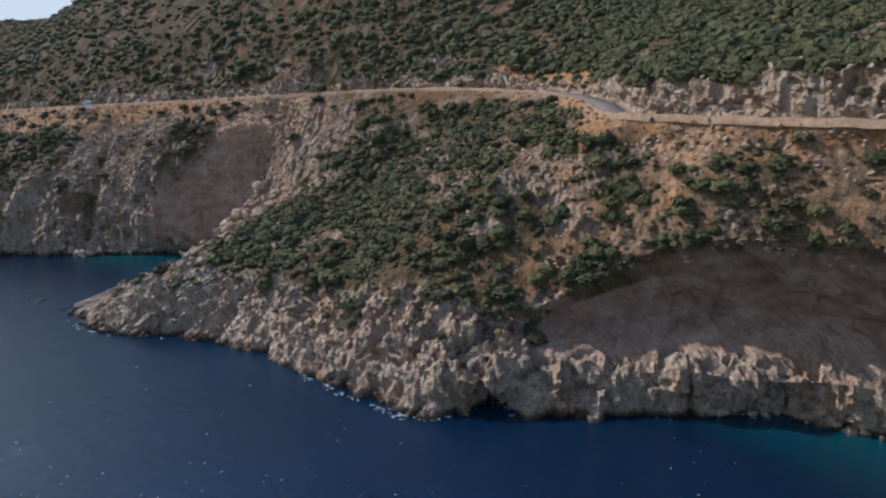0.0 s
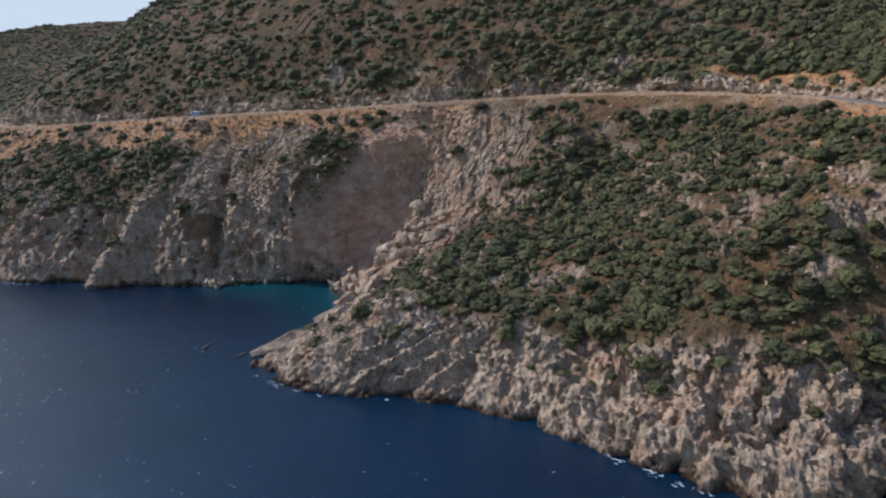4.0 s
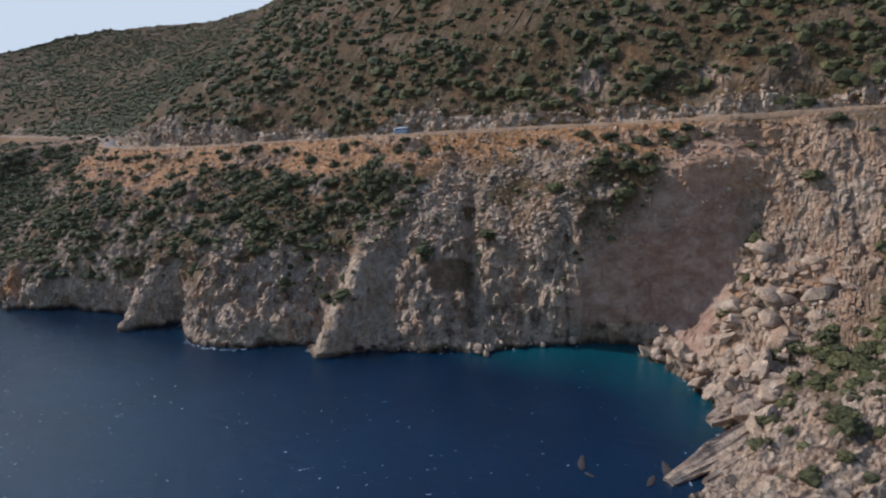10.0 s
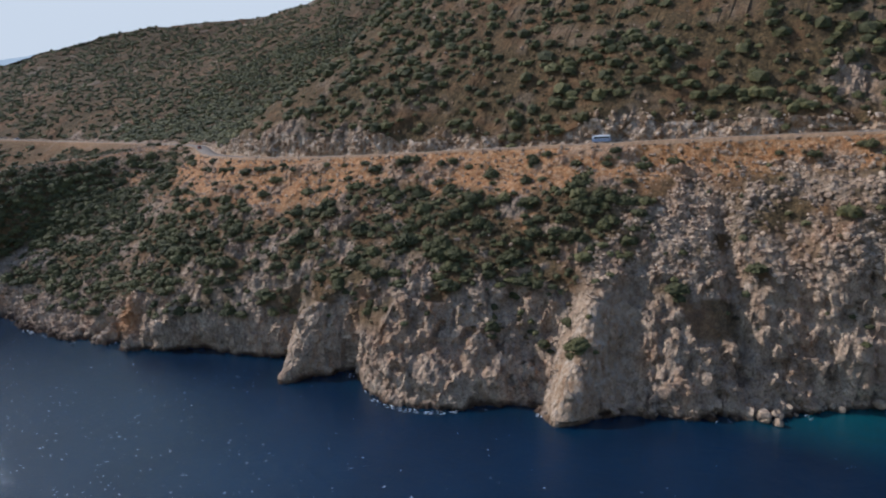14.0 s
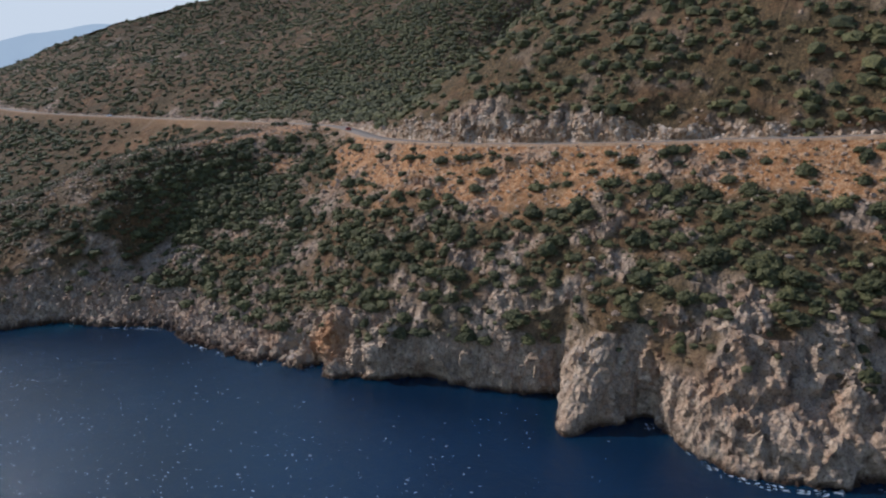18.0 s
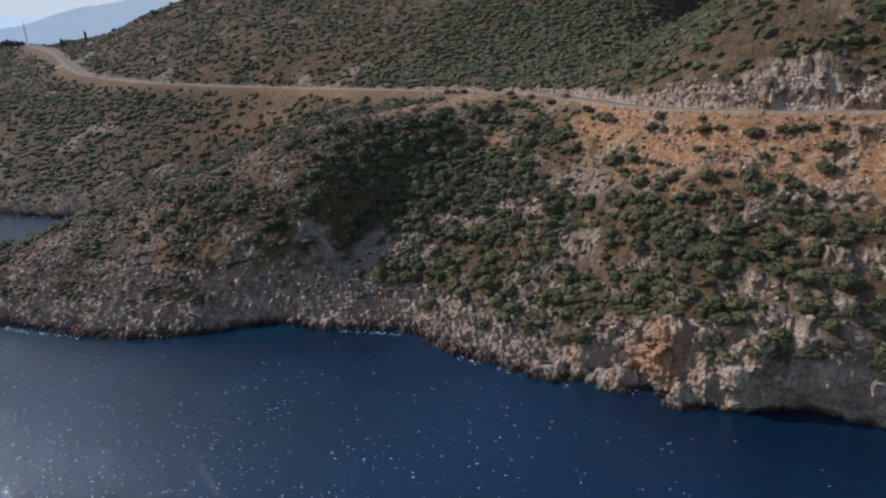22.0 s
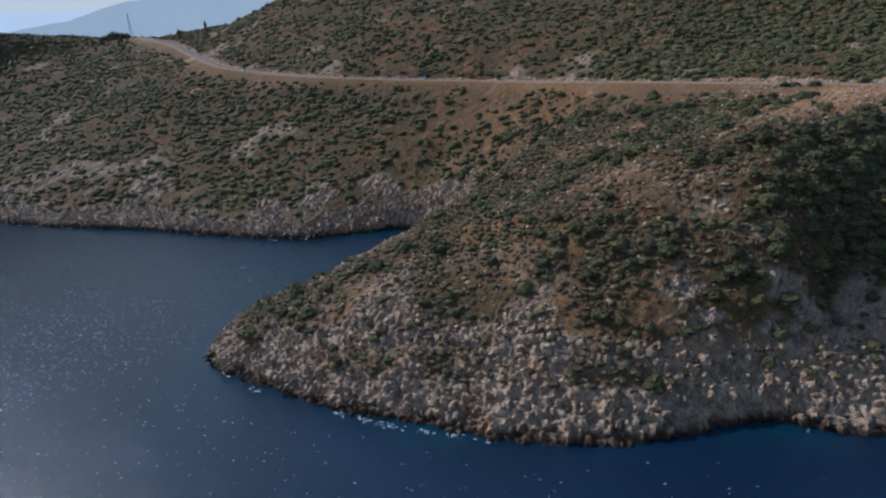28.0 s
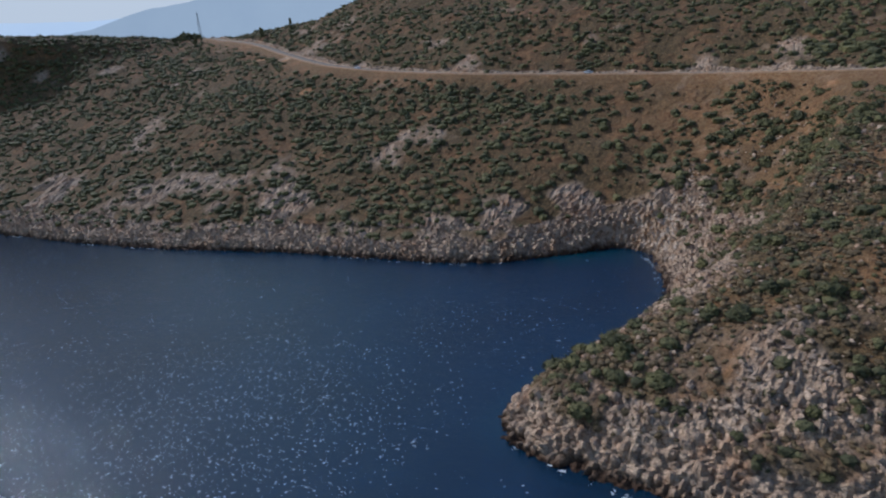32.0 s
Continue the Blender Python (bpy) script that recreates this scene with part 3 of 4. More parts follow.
bay_wall = np.clip((flat[:, 1] - 240) / 6, 0, 1) * np.clip((287 - flat[:, 1] - 9 * np.clip(lv - 4, 0, 2)) / 8, 0, 1) * (lv > 2.9) * np.clip((6.7 - lv) * 4, 0, 1)
rock_w = np.maximum(rock_w, bay_wall)
ragged = 0.5 * fbm(flat * 0.12, 3, 23)
bare = np.clip((flat[:, 1] - 198 - 20 * ragged) / 12, 0, 1) * np.clip((264 - flat[:, 1]) / 6, 0, 1) * np.clip((lv - 5.35 - 0.5 * ragged) * 6, 0, 1) * np.clip((6.9 - lv) * 8, 0, 1)
tumbled = np.clip((flat[:, 1] - 209 - 10 * ragged) / 8, 0, 1) * np.clip((256 - flat[:, 1]) / 8, 0, 1) * (lv > 4.4) * (lv < 6.3)
spur = np.clip((100 - flat[:, 1]) / 10, 0, 1) * np.clip((flat[:, 1] + 20) / 10, 0, 1) * (lv > 4.6) * (lv < 6.9) * np.clip(fbm(flat * 0.08, 4, 27) * 4 + 0.3, 0, 1)
talus = np.clip((flat[:, 1] - 282) / 12, 0, 1) * np.clip((352 - flat[:, 1]) / 12, 0, 1) * (lv > 4.4) * np.clip((6.35 - lv) * 3, 0, 1) * np.clip(0.75 + fbm(flat * 0.1, 4, 63) * 2.5, 0, 1)
rock_w = np.maximum(rock_w, np.clip(talus + tumbled * 0.9 + spur * 0.3 + bare * 0.95, 0, 1))
quarry = np.clip(1.6 - 1.6 * np.hypot((flat[:, 1] - 787 - 8 * ragged) / 24, (lv - 3.5 - ragged) / 1.75), 0, 1) * (lv > 1)
rock_w = np.maximum(rock_w, np.clip(quarry * 2, 0, 1))
cave_wall = np.clip((84 - flat[:, 1]) / 10, 0, 1) * np.clip((lv - 3.2) * 4, 0, 1) * np.clip((4.95 - lv) * 8, 0, 1)
wall = np.clip(bay_wall + cave_wall, 0, 1)
warp = np.stack([fbm(flat * 0.11, 3, 3), fbm(flat * 0.11, 3, 4), fbm(flat * 0.11, 3, 6)], 1)
d1, d2 = cells(flat * np.array([0.13, 0.13, 0.06]) + warp * 0.5, 2)
g1, g2 = cells(flat * np.array([0.8, 0.8, 0.5]) + warp, 29)
ribs = 1 - np.abs(fbm(flat * np.array([0.055, 0.055, 0.016]) + warp * 0.12, 3, 17)) * 3.6
strata = np.sin(flat[:, 2] * 1.7 + 3 * fbm(flat * 0.08, 3, 19) + flat[:, 1] * 0.15) * 0.1
ridged = 1 - np.abs(fbm(flat * np.array([0.07, 0.07, 0.035]) + warp * 0.2, 3, 13)) * 3.2
f1, f2 = cells(flat * np.array([0.075, 0.075, 0.022]) + warp * 0.28, 33)
slab_large = chips(flat * np.array([0.11, 0.11, 0.06]) + warp * 0.25, 101)
slab_mid = chips(flat * np.array([0.27, 0.27, 0.17]) + warp * 0.3, 111)
slab_small = chips(flat * np.array([0.62, 0.62, 0.45]) + warp * 0.4, 121)
karst = np.clip((flat[:, 1] - 505 + 25 * patch) / 25, 0, 1)
k1, k2 = cells(flat * np.array([0.5, 0.5, 0.13]) + warp * 0.5, 131)
spiky = np.clip(d2 - d1, 0, 0.6) * 1.6 - 0.4 + np.clip(k2 - k1, 0, 0.5) * 2.8 - 0.65 + np.clip(g2 - g1, 0, 0.4) * 1.2 - 0.25 + ridged * 0.5 + slab_small * 0.3 + slab_mid * 0.3
tall = np.clip((5.5 - lv) * 2, 0, 1)
massive = (np.clip(f2 - f1, 0, 0.4) * 3.0 - 0.7) * tall + slab_large * 1.6 + slab_mid * 1.25 + slab_small * 0.6 + ribs * 1.1 * np.clip(1.7 - np.abs(lv - 3.4), 0, 1) + strata + ridged * 0.4
fissure = np.exp(-((fbm(flat * np.array([0.075, 0.075, 0.006]), 3, 47) / 0.045) ** 2)) + 0.6 * np.exp(-((fbm(flat * np.array([0.16, 0.16, 0.015]), 3, 49) / 0.06) ** 2))
massive = massive - 1.2 * fissure * np.clip((lv - 1.8) * 2, 0, 1) * tall
bedded = np.clip((flat[:, 1] - 135) / 30, 0, 1) * np.clip((250 - flat[:, 1]) / 10, 0, 1)
bed = (0.72 * flat[:, 1] + 0.62 * flat[:, 2] + 0.16 * flat[:, 0] + 2.0 * fbm(flat * 0.05, 3, 39)) / 4.6
bed_b = (0.72 * flat[:, 1] + 0.62 * flat[:, 2] + 0.16 * flat[:, 0] + 0.8 * fbm(flat * 0.1, 3, 43)) / 1.7
slabs = (np.abs((bed % 1.0) - 0.25) * 2.4 - 0.8) * 0.75 + ((bed_b % 1.0) - 0.5) * 0.35
bedded = bedded * np.clip((5.8 - lv) * 2, 0, 1)
massive = massive * (1 - 0.5 * bedded) + slabs * bedded
spiky = spiky * (0.45 + 0.55 * tall)
blocky = karst * spiky + (1 - karst) * massive + fbm(flat * 0.5, 4, 9, 0.65) * 0.6
big = fbm(flat * np.array([0.045, 0.045, 0.03]), 3, 15)
headland = np.exp(-(((flat[:, 1] - 342 - 0.15 * (flat[:, 0] - 100)) / 9) ** 2)) + 0.6 * np.exp(-(((flat[:, 1] - 424) / 10) ** 2)) + 0.9 * np.exp(-(((flat[:, 1] - 455) / 20) ** 2))
blocky = blocky * (1 - wall * 0.66) * (1 - 0.45 * np.clip(talus, 0, 1)) * (1 - 0.4 * np.clip(bare, 0, 1)) * (1 - 0.62 * np.clip(headland, 0, 1) * (lv < 5.2))
lift = rock_w * (blocky * 1.05 + big * 1.0) + (1 - rock_w) * (fbm(flat * 0.22, 5, 41, 0.6) * 1.1 + big * 1.6)
hollow = np.exp(-(((flat[:, 0] - 60) / 14) ** 2 + ((flat[:, 1] - 605) / 9) ** 2)) * (lv > 4.4) * (lv < 6.9)
lift = lift - 6.5 * hollow + 2.5 * np.exp(-(((flat[:, 0] - 50) / 14) ** 2 + ((flat[:, 1] - 622) / 8) ** 2)) * (lv > 4.4) * (lv < 6.9)
# a dark groove beside a knob of bare rock, and the sharp spur that runs down beside it
off = ((flat[:, 1] - 321) - 0.71 * (flat[:, 0] - 145)) / 1.226
near_knob = np.clip((lv - 2.3) * 2, 0, 1) * np.clip((6.15 - lv) * 3, 0, 1) * (flat[:, 1] > 288) * (flat[:, 1] < 335)
lift = lift + near_knob * (2.2 * np.exp(-(((off + 8) / 5.5) ** 2)) * np.clip((lv - 3.3) * 2, 0, 1) - 3.2 * np.exp(-((off / 2.3) ** 2)))
ridge = flat[:, 1] - 341 - 0.2 * (flat[:, 0] - 108)
lift = lift + (lv > 2.1) * np.clip((5.1 - lv) * 2, 0, 1) * (2.0 * np.exp(-((ridge / 3.2) ** 2)) - 2.2 * np.exp(-(((ridge + 9) / 4) ** 2)) - 1.5 * np.exp(-(((ridge - 11) / 4.5) ** 2)))
calm = np.clip((flat[:, 1] - 318) / 12, 0, 1) * np.clip((470 - flat[:, 1]) / 20, 0, 1) * (lv < 5)
lift *= (1 - 0.12 * calm) * quiet * np.clip((lv + 0.2) / 1.5, 0.1, 1)
lift = np.where(lv > 10.2, lift + fbm(flat * 0.012, 4, 51) * 14 * np.clip(lv - 10.2, 0, 1), lift)
flat = flat + N.reshape(-1, 3) * lift[:, None]
V = flat.reshape(NS, NL, 3)
idx = np.arange(NS * NL).reshape(NS, NL)
quads = np.stack([idx[:-1, :-1], idx[:-1, 1:], idx[1:, 1:], idx[1:, :-1]], -1).reshape(-1, 4)
ground_mesh = mesh_of("ground", flat, quads, GROUND)
floats(ground_mesh, "rock", rock_w)
floats(ground_mesh, "scree", scree_w)
floats(ground_mesh, "wall", wall)
floats(ground_mesh, "fresh", np.clip((lv - 7.95) * 20, 0, 1) * np.clip((9.15 - lv) * 5, 0, 1) * np.clip((620 - flat[:, 1]) / 30, 0, 1) * (0.5 + 0.5 * np.clip((flat[:, 1] - 90) / 50, 0, 1)) + quarry + np.clip(1.5 - 1.5 * np.hypot((flat[:, 1] - 507) / 9, (lv - 3.0) / 1.2), 0, 1)
       + 0.9 * np.clip(1.7 - 1.7 * np.hypot((flat[:, 1] - 343 - 4 * ragged) / 11, (lv - 3.4 - ragged) / 1.9), 0, 1)
       + 0.6 * np.clip(1.5 - 1.5 * np.hypot((flat[:, 1] - 311 - 5 * ragged) / 15, (lv - 5.0 - ragged) / 1.3), 0, 1)
       + 0.5 * np.clip(1.5 - 1.5 * np.hypot((flat[:, 1] - 424 - 4 * ragged) / 13, (lv - 3.8 - ragged) / 1.6), 0, 1))
floats(ground_mesh, "rust", np.clip(1.6 - 1.6 * np.hypot((flat[:, 1] - 498 - 5 * ragged) / 8, (lv - 3.2 - ragged) / 1.3), 0, 1)
       + 0.7 * np.clip(1.5 - 1.5 * np.hypot((flat[:, 1] - 407 - 4 * ragged) / 5, (lv - 4.3 - ragged) / 0.9), 0, 1)
       + 0.7 * np.clip(1.5 - 1.5 * np.hypot((flat[:, 1] - 239 - 4 * ragged) / 6, (lv - 4.2 - ragged) / 1.0), 0, 1)
       + 0.45 * bare * np.clip(0.5 + 2 * patch, 0, 1))
floats(ground_mesh, "tide", np.clip(1.4 - (flat[:, 2] + 1.4 * fbm(flat * 0.3, 3, 77)) / (1.1 + 0.7 * karst), 0, 1))
ground = tagged(new("ground", ground_mesh), "steep limestone coast with cliffs, dry soil and scrub slopes", "ground", kind="structure")

# the sea
gx = np.concatenate([np.linspace(-4500, -520, 24), np.arange(-500, 260, 5.0)])
gy = np.concatenate([np.linspace(-900, -140, 14), np.arange(-120, 1160, 5.0), np.linspace(1200, 4800, 24)])
GX, GY = np.meshgrid(gx, gy, indexing="ij")
sea_v = np.stack([GX.ravel(), GY.ravel(), np.zeros(GX.size)], 1)
gap = np.full(len(sea_v), 1e9)
for q in shore[::3]:
    gap = np.minimum(gap, (sea_v[:, 0] - q[0]) ** 2 + (sea_v[:, 1] - q[1]) ** 2)
gap = np.sqrt(gap)
reach = 6 + 4 * fbm(sea_v * 0.02, 3, 61)
for cx, cy, cr in ((144, 271, 36), (122, 246, 24), (-26, 664, 15), (18, 606, 14), (-36, 700, 9), (60, 800, 18), (140, 12, 28), (93, 330, 9)):
    reach = np.maximum(reach, cr * np.clip(1.6 - np.hypot(sea_v[:, 0] - cx, sea_v[:, 1] - cy) / cr, 0, 1))
si = np.arange(GX.size).reshape(GX.shape)
sea_mesh = mesh_of("water", sea_v, np.stack([si[:-1, :-1], si[1:, :-1], si[1:, 1:], si[:-1, 1:]], -1).reshape(-1, 4), WATER, True)
floats(sea_mesh, "shoal", np.clip(1 - gap / reach, 0, 1) ** 1.2 * np.clip((reach - 4) / 30, 0.12, 1))
tagged(new("water", sea_mesh), "deep blue sea with small ripples", "sea", kind="structure")
# ---- end of setting ----


def part(name, bm, mat, parent, label=""):
    me = bpy.data.meshes.new(name)
    bm.to_mesh(me)
    bm.free()
    me.materials.append(mat)
    ob = new(name, me)
    ob.parent = parent
    return tagged(ob, label) if label else ob


def box(bm, x0, x1, y0, y1, z0, z1, bevel=0.0):
    r = bmesh.ops.create_cube(bm, size=1, matrix=Matrix.Translation(((x0 + x1) / 2, (y0 + y1) / 2, (z0 + z1) / 2)) @ Matrix.Diagonal((x1 - x0, y1 - y0, z1 - z0, 1)))
    if bevel:
        edges = {e for v in r["verts"] for e in v.link_edges}
        bmesh.ops.bevel(bm, geom=list(edges), offset=bevel, segments=2, affect="EDGES", profile=0.6)
    return bm


def tube(bm, a, b, r0, r1=None, sides=8):
    a, b = Vector(a), Vector(b)
    turn = (b - a).to_track_quat("Z", "Y").to_matrix().to_4x4()
    bmesh.ops.create_cone(bm, cap_ends=True, segments=sides, radius1=r0, radius2=r0 if r1 is None else r1, depth=(b - a).length,
                          matrix=Matrix.Translation((a + b) / 2) @ turn)
    return bm


# ---- road ----
def strip(name, centre, side, offsets, lifts, mat, label, start=0, stop=None):
    pts = [np.c_[centre[:, :2] + side * o, centre[:, 2] + z] for o, z in zip(offsets, lifts)]
    g = np.stack(pts, 1)[start:stop:2]
    i = np.arange(g.shape[0] * g.shape[1]).reshape(g.shape[:2])
    f = np.stack([i[:-1, :-1], i[:-1, 1:], i[1:, 1:], i[1:, :-1]], -1).reshape(-1, 4)
    return tagged(new(name, mesh_of(name, g.reshape(-1, 3), f, mat, True)), label, name.split("_")[-1], kind="structure")


strip("road", road, lean, (-3.1, -3.0, 0, 3.0, 3.1), (-0.2, 0.06, 0.12, 0.06, -0.2), ASPHALT, "narrow grey asphalt road cut along the slope")
rag = fbm(np.stack([road[:, 1] * 0.3, road[:, 0] * 0.3, road[:, 2]], 1), 3, 83)
berm = road.copy()
bend = np.clip(np.exp(-(((road[:, 1] - 98) / 14) ** 2)) + np.exp(-(((road[:, 1] - 590) / 16) ** 2)), 0, 1)
berm[:, 2] += (0.05 + 0.5 * np.clip(rag + 0.4, 0, 1)) * (1 - bend) - 0.25 * bend
strip("road_shoulder", berm, lean, (-5.0, -4.35, -3.8, -3.3), (-1.4, 0.1, 0.25, -0.1), DUST, "pale dusty verge heaped along the outer road edge")

# ---- plants ----


def clump(subdivisions, seed, leaves):
    """A low round shrub about 1 m across, open below, with ragged sprays."""
    bm = bmesh.new()
    bmesh.ops.create_icosphere(bm, subdivisions=subdivisions, radius=0.5)
    v = np.array([q.co[:] for q in bm.verts])
    f = np.array([[q.index for q in t.verts] for t in bm.faces])
    bm.free()
    keep = v[f].mean(1)[:, 2] > -0.14
    d = v / np.linalg.norm(v, axis=1)[:, None]
    v = v * (1 + 0.34 * fbm(d * 1.6 + seed * 9, 2, seed)[:, None] + 0.3 * fbm(d * 4.2 + seed * 5, 2, seed + 3)[:, None])
    v[:, 2] = v[:, 2] * 0.8 + 0.14
    f = f[keep]
    used = np.unique(f)
    m = np.full(len(v), -1)
    m[used] = np.arange(len(used))
    v, f = v[used], m[f]
    r = np.random.default_rng(seed)
    c = v[r.integers(0, len(v), leaves)]
    o = c / (np.linalg.norm(c, axis=1)[:, None] + 1e-6)
    a, b = r.normal(0, 0.075, (leaves, 3)), r.normal(0, 0.075, (leaves, 3))
    tri = np.stack([c - a * 0.6, c + b - a * 0.3, c + o * 0.16 + a * 0.5], 1).reshape(-1, 3)
    return np.concatenate([v, tri]), np.concatenate([f, np.arange(leaves * 3).reshape(-1, 3) + len(v)])


NEAR = [clump(3, s, 50) for s in range(1, 7)]
MIDDLE = [clump(2, s, 36) for s in range(21, 27)]
FAR = [clump(1, s, 12) for s in range(11, 17)]
# where plants may grow: pick squares of the ground by their size and what they are made of
a4, b4, c4, e4 = (flat[quads[:, k]] for k in range(4))
area = 0.5 * np.linalg.norm(np.cross(c4 - a4, e4 - b4), axis=1)
mid4 = (a4 + b4 + c4 + e4) / 4
up4 = np.cross(c4 - a4, e4 - b4)
up4 = np.abs(up4[:, 2]) / (np.linalg.norm(up4, axis=1) + 1e-9)
lv4, rock4, scree4 = lv[quads].mean(1), rock_w[quads].mean(1), scree_w[quads].mean(1)
tuft = fbm(mid4 * np.array([0.045, 0.045, 0.045]), 3, 91)
near_cape = np.clip(1 - np.hypot((mid4[:, 0] - 150) / 45, (mid4[:, 1] - 150) / 75), 0, 1)
north_side = np.clip(1.3 - 1.3 * np.hypot((mid4[:, 0] - 88) / 48, (mid4[:, 1] - 597) / 40), 0, 1)
density = np.clip(0.62 + 0.9 * tuft, 0.1, 1.3) * (1 - 0.8 * rock4) * (1 - 0.8 * scree4) * (1 - wall[quads].mean(1)) * (0.25 + 0.75 * np.clip(up4 * 1.8, 0, 1))
density *= 1 + 0.9 * near_cape + 0.9 * north_side + 2.0 * np.clip((250 - mid4[:, 1]) / 60, 0, 1) * (lv4 > 8)
density *= (lv4 > 3.6) & (np.abs(lv4 - 7.5) > 0.62) & (lv4 < 11.02) & (mid4[:, 2] > 5)
density *= (1 - 0.85 * bare[quads].mean(1)) * (1 - 0.9 * quarry[quads].mean(1))
density *= 1 + 3.0 * np.clip(1.4 - 1.4 * np.hypot((mid4[:, 0] - 139) / 22, (mid4[:, 1] - 202) / 13), 0, 1)
density *= np.where((lv4 > 8) & (lv4 < 9), 0.3, 1.0) * np.where((lv4 > 6.7) & (lv4 < 7.0), 0.5, 1.0)
east = np.clip((mid4[:, 0] - road[:, 0].max() - 130) / 150, 0, 1)
density *= 1 - 0.5 * east
density *= 1 + 1.6 * np.clip(1 - np.abs(lv4 - 6.85) / 0.14, 0, 1) * np.clip((mid4[:, 1] - 95) / 15, 0, 1) * np.clip((225 - mid4[:, 1]) / 15, 0, 1)
density *= 1 + 1.1 * np.clip((mid4[:, 1] - 575) / 40, 0, 1) * (lv4 > 8) + 0.35 * np.clip((105 - mid4[:, 1]) / 15, 0, 1) * (lv4 < 7)
knob = np.clip((mid4[:, 1] - 283) / 6, 0, 1) * np.clip((352 - mid4[:, 1]) / 14, 0, 1) * (lv4 < 6.4)
density *= 1 - 0.88 * knob * np.clip(1.2 - 1.5 * fbm(mid4 * 0.09, 3, 151), 0.5, 1)
density *= 1 + (0.8 * np.clip((mid4[:, 1] - 775) / 10, 0, 1) + 1.0 * np.clip((mid4[:, 1] - 845) / 15, 0, 1)) * (lv4 < 7)


def scatter(weight, count, seed):
    r = np.random.default_rng(seed)
    p = np.cumsum(weight)
    q = np.searchsorted(p, r.random(count) * p[-1])
    u, v = r.random((2, count, 1))
    return a4[q] * (1 - u) * (1 - v) + b4[q] * u * (1 - v) + c4[q] * u * v + e4[q] * (1 - u) * v, q, r


def spread(points, sizes, templates, r, flatten=(0.75, 1.15), sink=0.1):
    vs, fs, n = [], [], 0
    kind = r.integers(0, len(templates), len(points))
    for k, (tv, tf) in enumerate(templates):
        w = np.where(kind == k)[0]
        if not len(w):
            continue
        a = r.random(len(w)) * 6.283
        c, s = np.cos(a), np.sin(a)
        sx = sizes[w] * r.uniform(0.8, 1.3, len(w))
        sy = sizes[w] * r.uniform(0.8, 1.3, len(w))
        sz = sizes[w] * r.uniform(*flatten, len(w))
        x, y, z = tv[:, 0][None] * sx[:, None], tv[:, 1][None] * sy[:, None], tv[:, 2][None] * sz[:, None]
        v = np.stack([x * c[:, None] - y * s[:, None], x * s[:, None] + y * c[:, None], z], -1) + points[w][:, None]
        v[..., 2] -= (sizes[w] * sink)[:, None]
        fs.append((tf[None] + (np.arange(len(w)) * len(tv))[:, None, None] + n).reshape(-1, 3))
        vs.append(v.reshape(-1, 3))
        n += v.shape[0] * v.shape[1]
    return np.concatenate(vs), np.concatenate(fs)


def cover(name, label, weight, count, seed, templates, mat, small, large, category="scrub"):
    pts, _, r = scatter(weight * area, count, seed)
    sizes = small + (large - small) * r.random(count) ** 1.8
    v, f = spread(pts, sizes, templates, r)
    return tagged(new(name, mesh_of(name, v, f, mat)), label, category, kind="stuff")


lower = (lv4 < 7.0) & (mid4[:, 1] < 790) & (mid4[:, 1] > -20)
upper = (lv4 > 8.0)
distant = (mid4[:, 1] >= 790) | (mid4[:, 1] < -20)
grassy = np.clip(0.5 + 0.9 * fbm(mid4 * 0.03, 3, 97), 0.1, 1)
heath = np.clip((mid4[:, 1] - 622) / 15, 0, 1) * np.clip((765 - mid4[:, 1]) / 20, 0, 1) * (mid4[:, 0] < 110)
cover("scrub_spur", "dense green maquis on the spur above the road cutting", density * (mid4[:, 1] < 135) * (mid4[:, 1] > -30) * (lv4 > 9.0) * (lv4 < 10.25), 3000, 15, MIDDLE, LEAF[0], 2.4, 5.2)
cover("scrub_heath", "low brown and olive cushions on the point", density * heath, 5200, 16, FAR, LEAF[2], 0.8, 2.2)
cover("scrub_low", "dark green maquis shrubs covering the slope below the road", density * lower * (1 - 0.6 * heath), 3000, 1, NEAR, LEAF[0], 1.7, 5.0)
cover("scrub_pale", "olive green low shrubs between the rocks", density * lower * (0.4 + grassy), 4200, 2, FAR, LEAF[1], 1.0, 3.0)
cover("scrub_dry", "brown dry cushions of thorny scrub", density * lower, 6500, 3, FAR, LEAF[2], 0.7, 2.0)
cover("scrub_hill", "dark green maquis shrubs on the hill above the road", density * upper * ~distant, 18000, 4, FAR, LEAF[0], 2.2, 5.8)
cover("scrub_hill_pale", "olive green shrubs on the hill above the road", density * upper * ~distant * grassy, 9000, 5, FAR, LEAF[1], 1.2, 3.2)
cover("scrub_hill_dry", "dry brown scrub on the hill above the road", density * upper * ~distant, 7000, 6, FAR, LEAF[2], 0.9, 2.2)
cover("scrub_far", "dark shrubs on the distant slopes", density * distant, 18000, 8, FAR, LEAF[0], 2.0, 5.0)
cover("scrub_far_pale", "olive shrubs on the distant slopes", density * distant, 5000, 9, FAR, LEAF[1], 1.6, 4.0)

# single shrubs that stand out below the road
BARK = plain("grey bark", (0.12, 0.095, 0.07), 0.9)


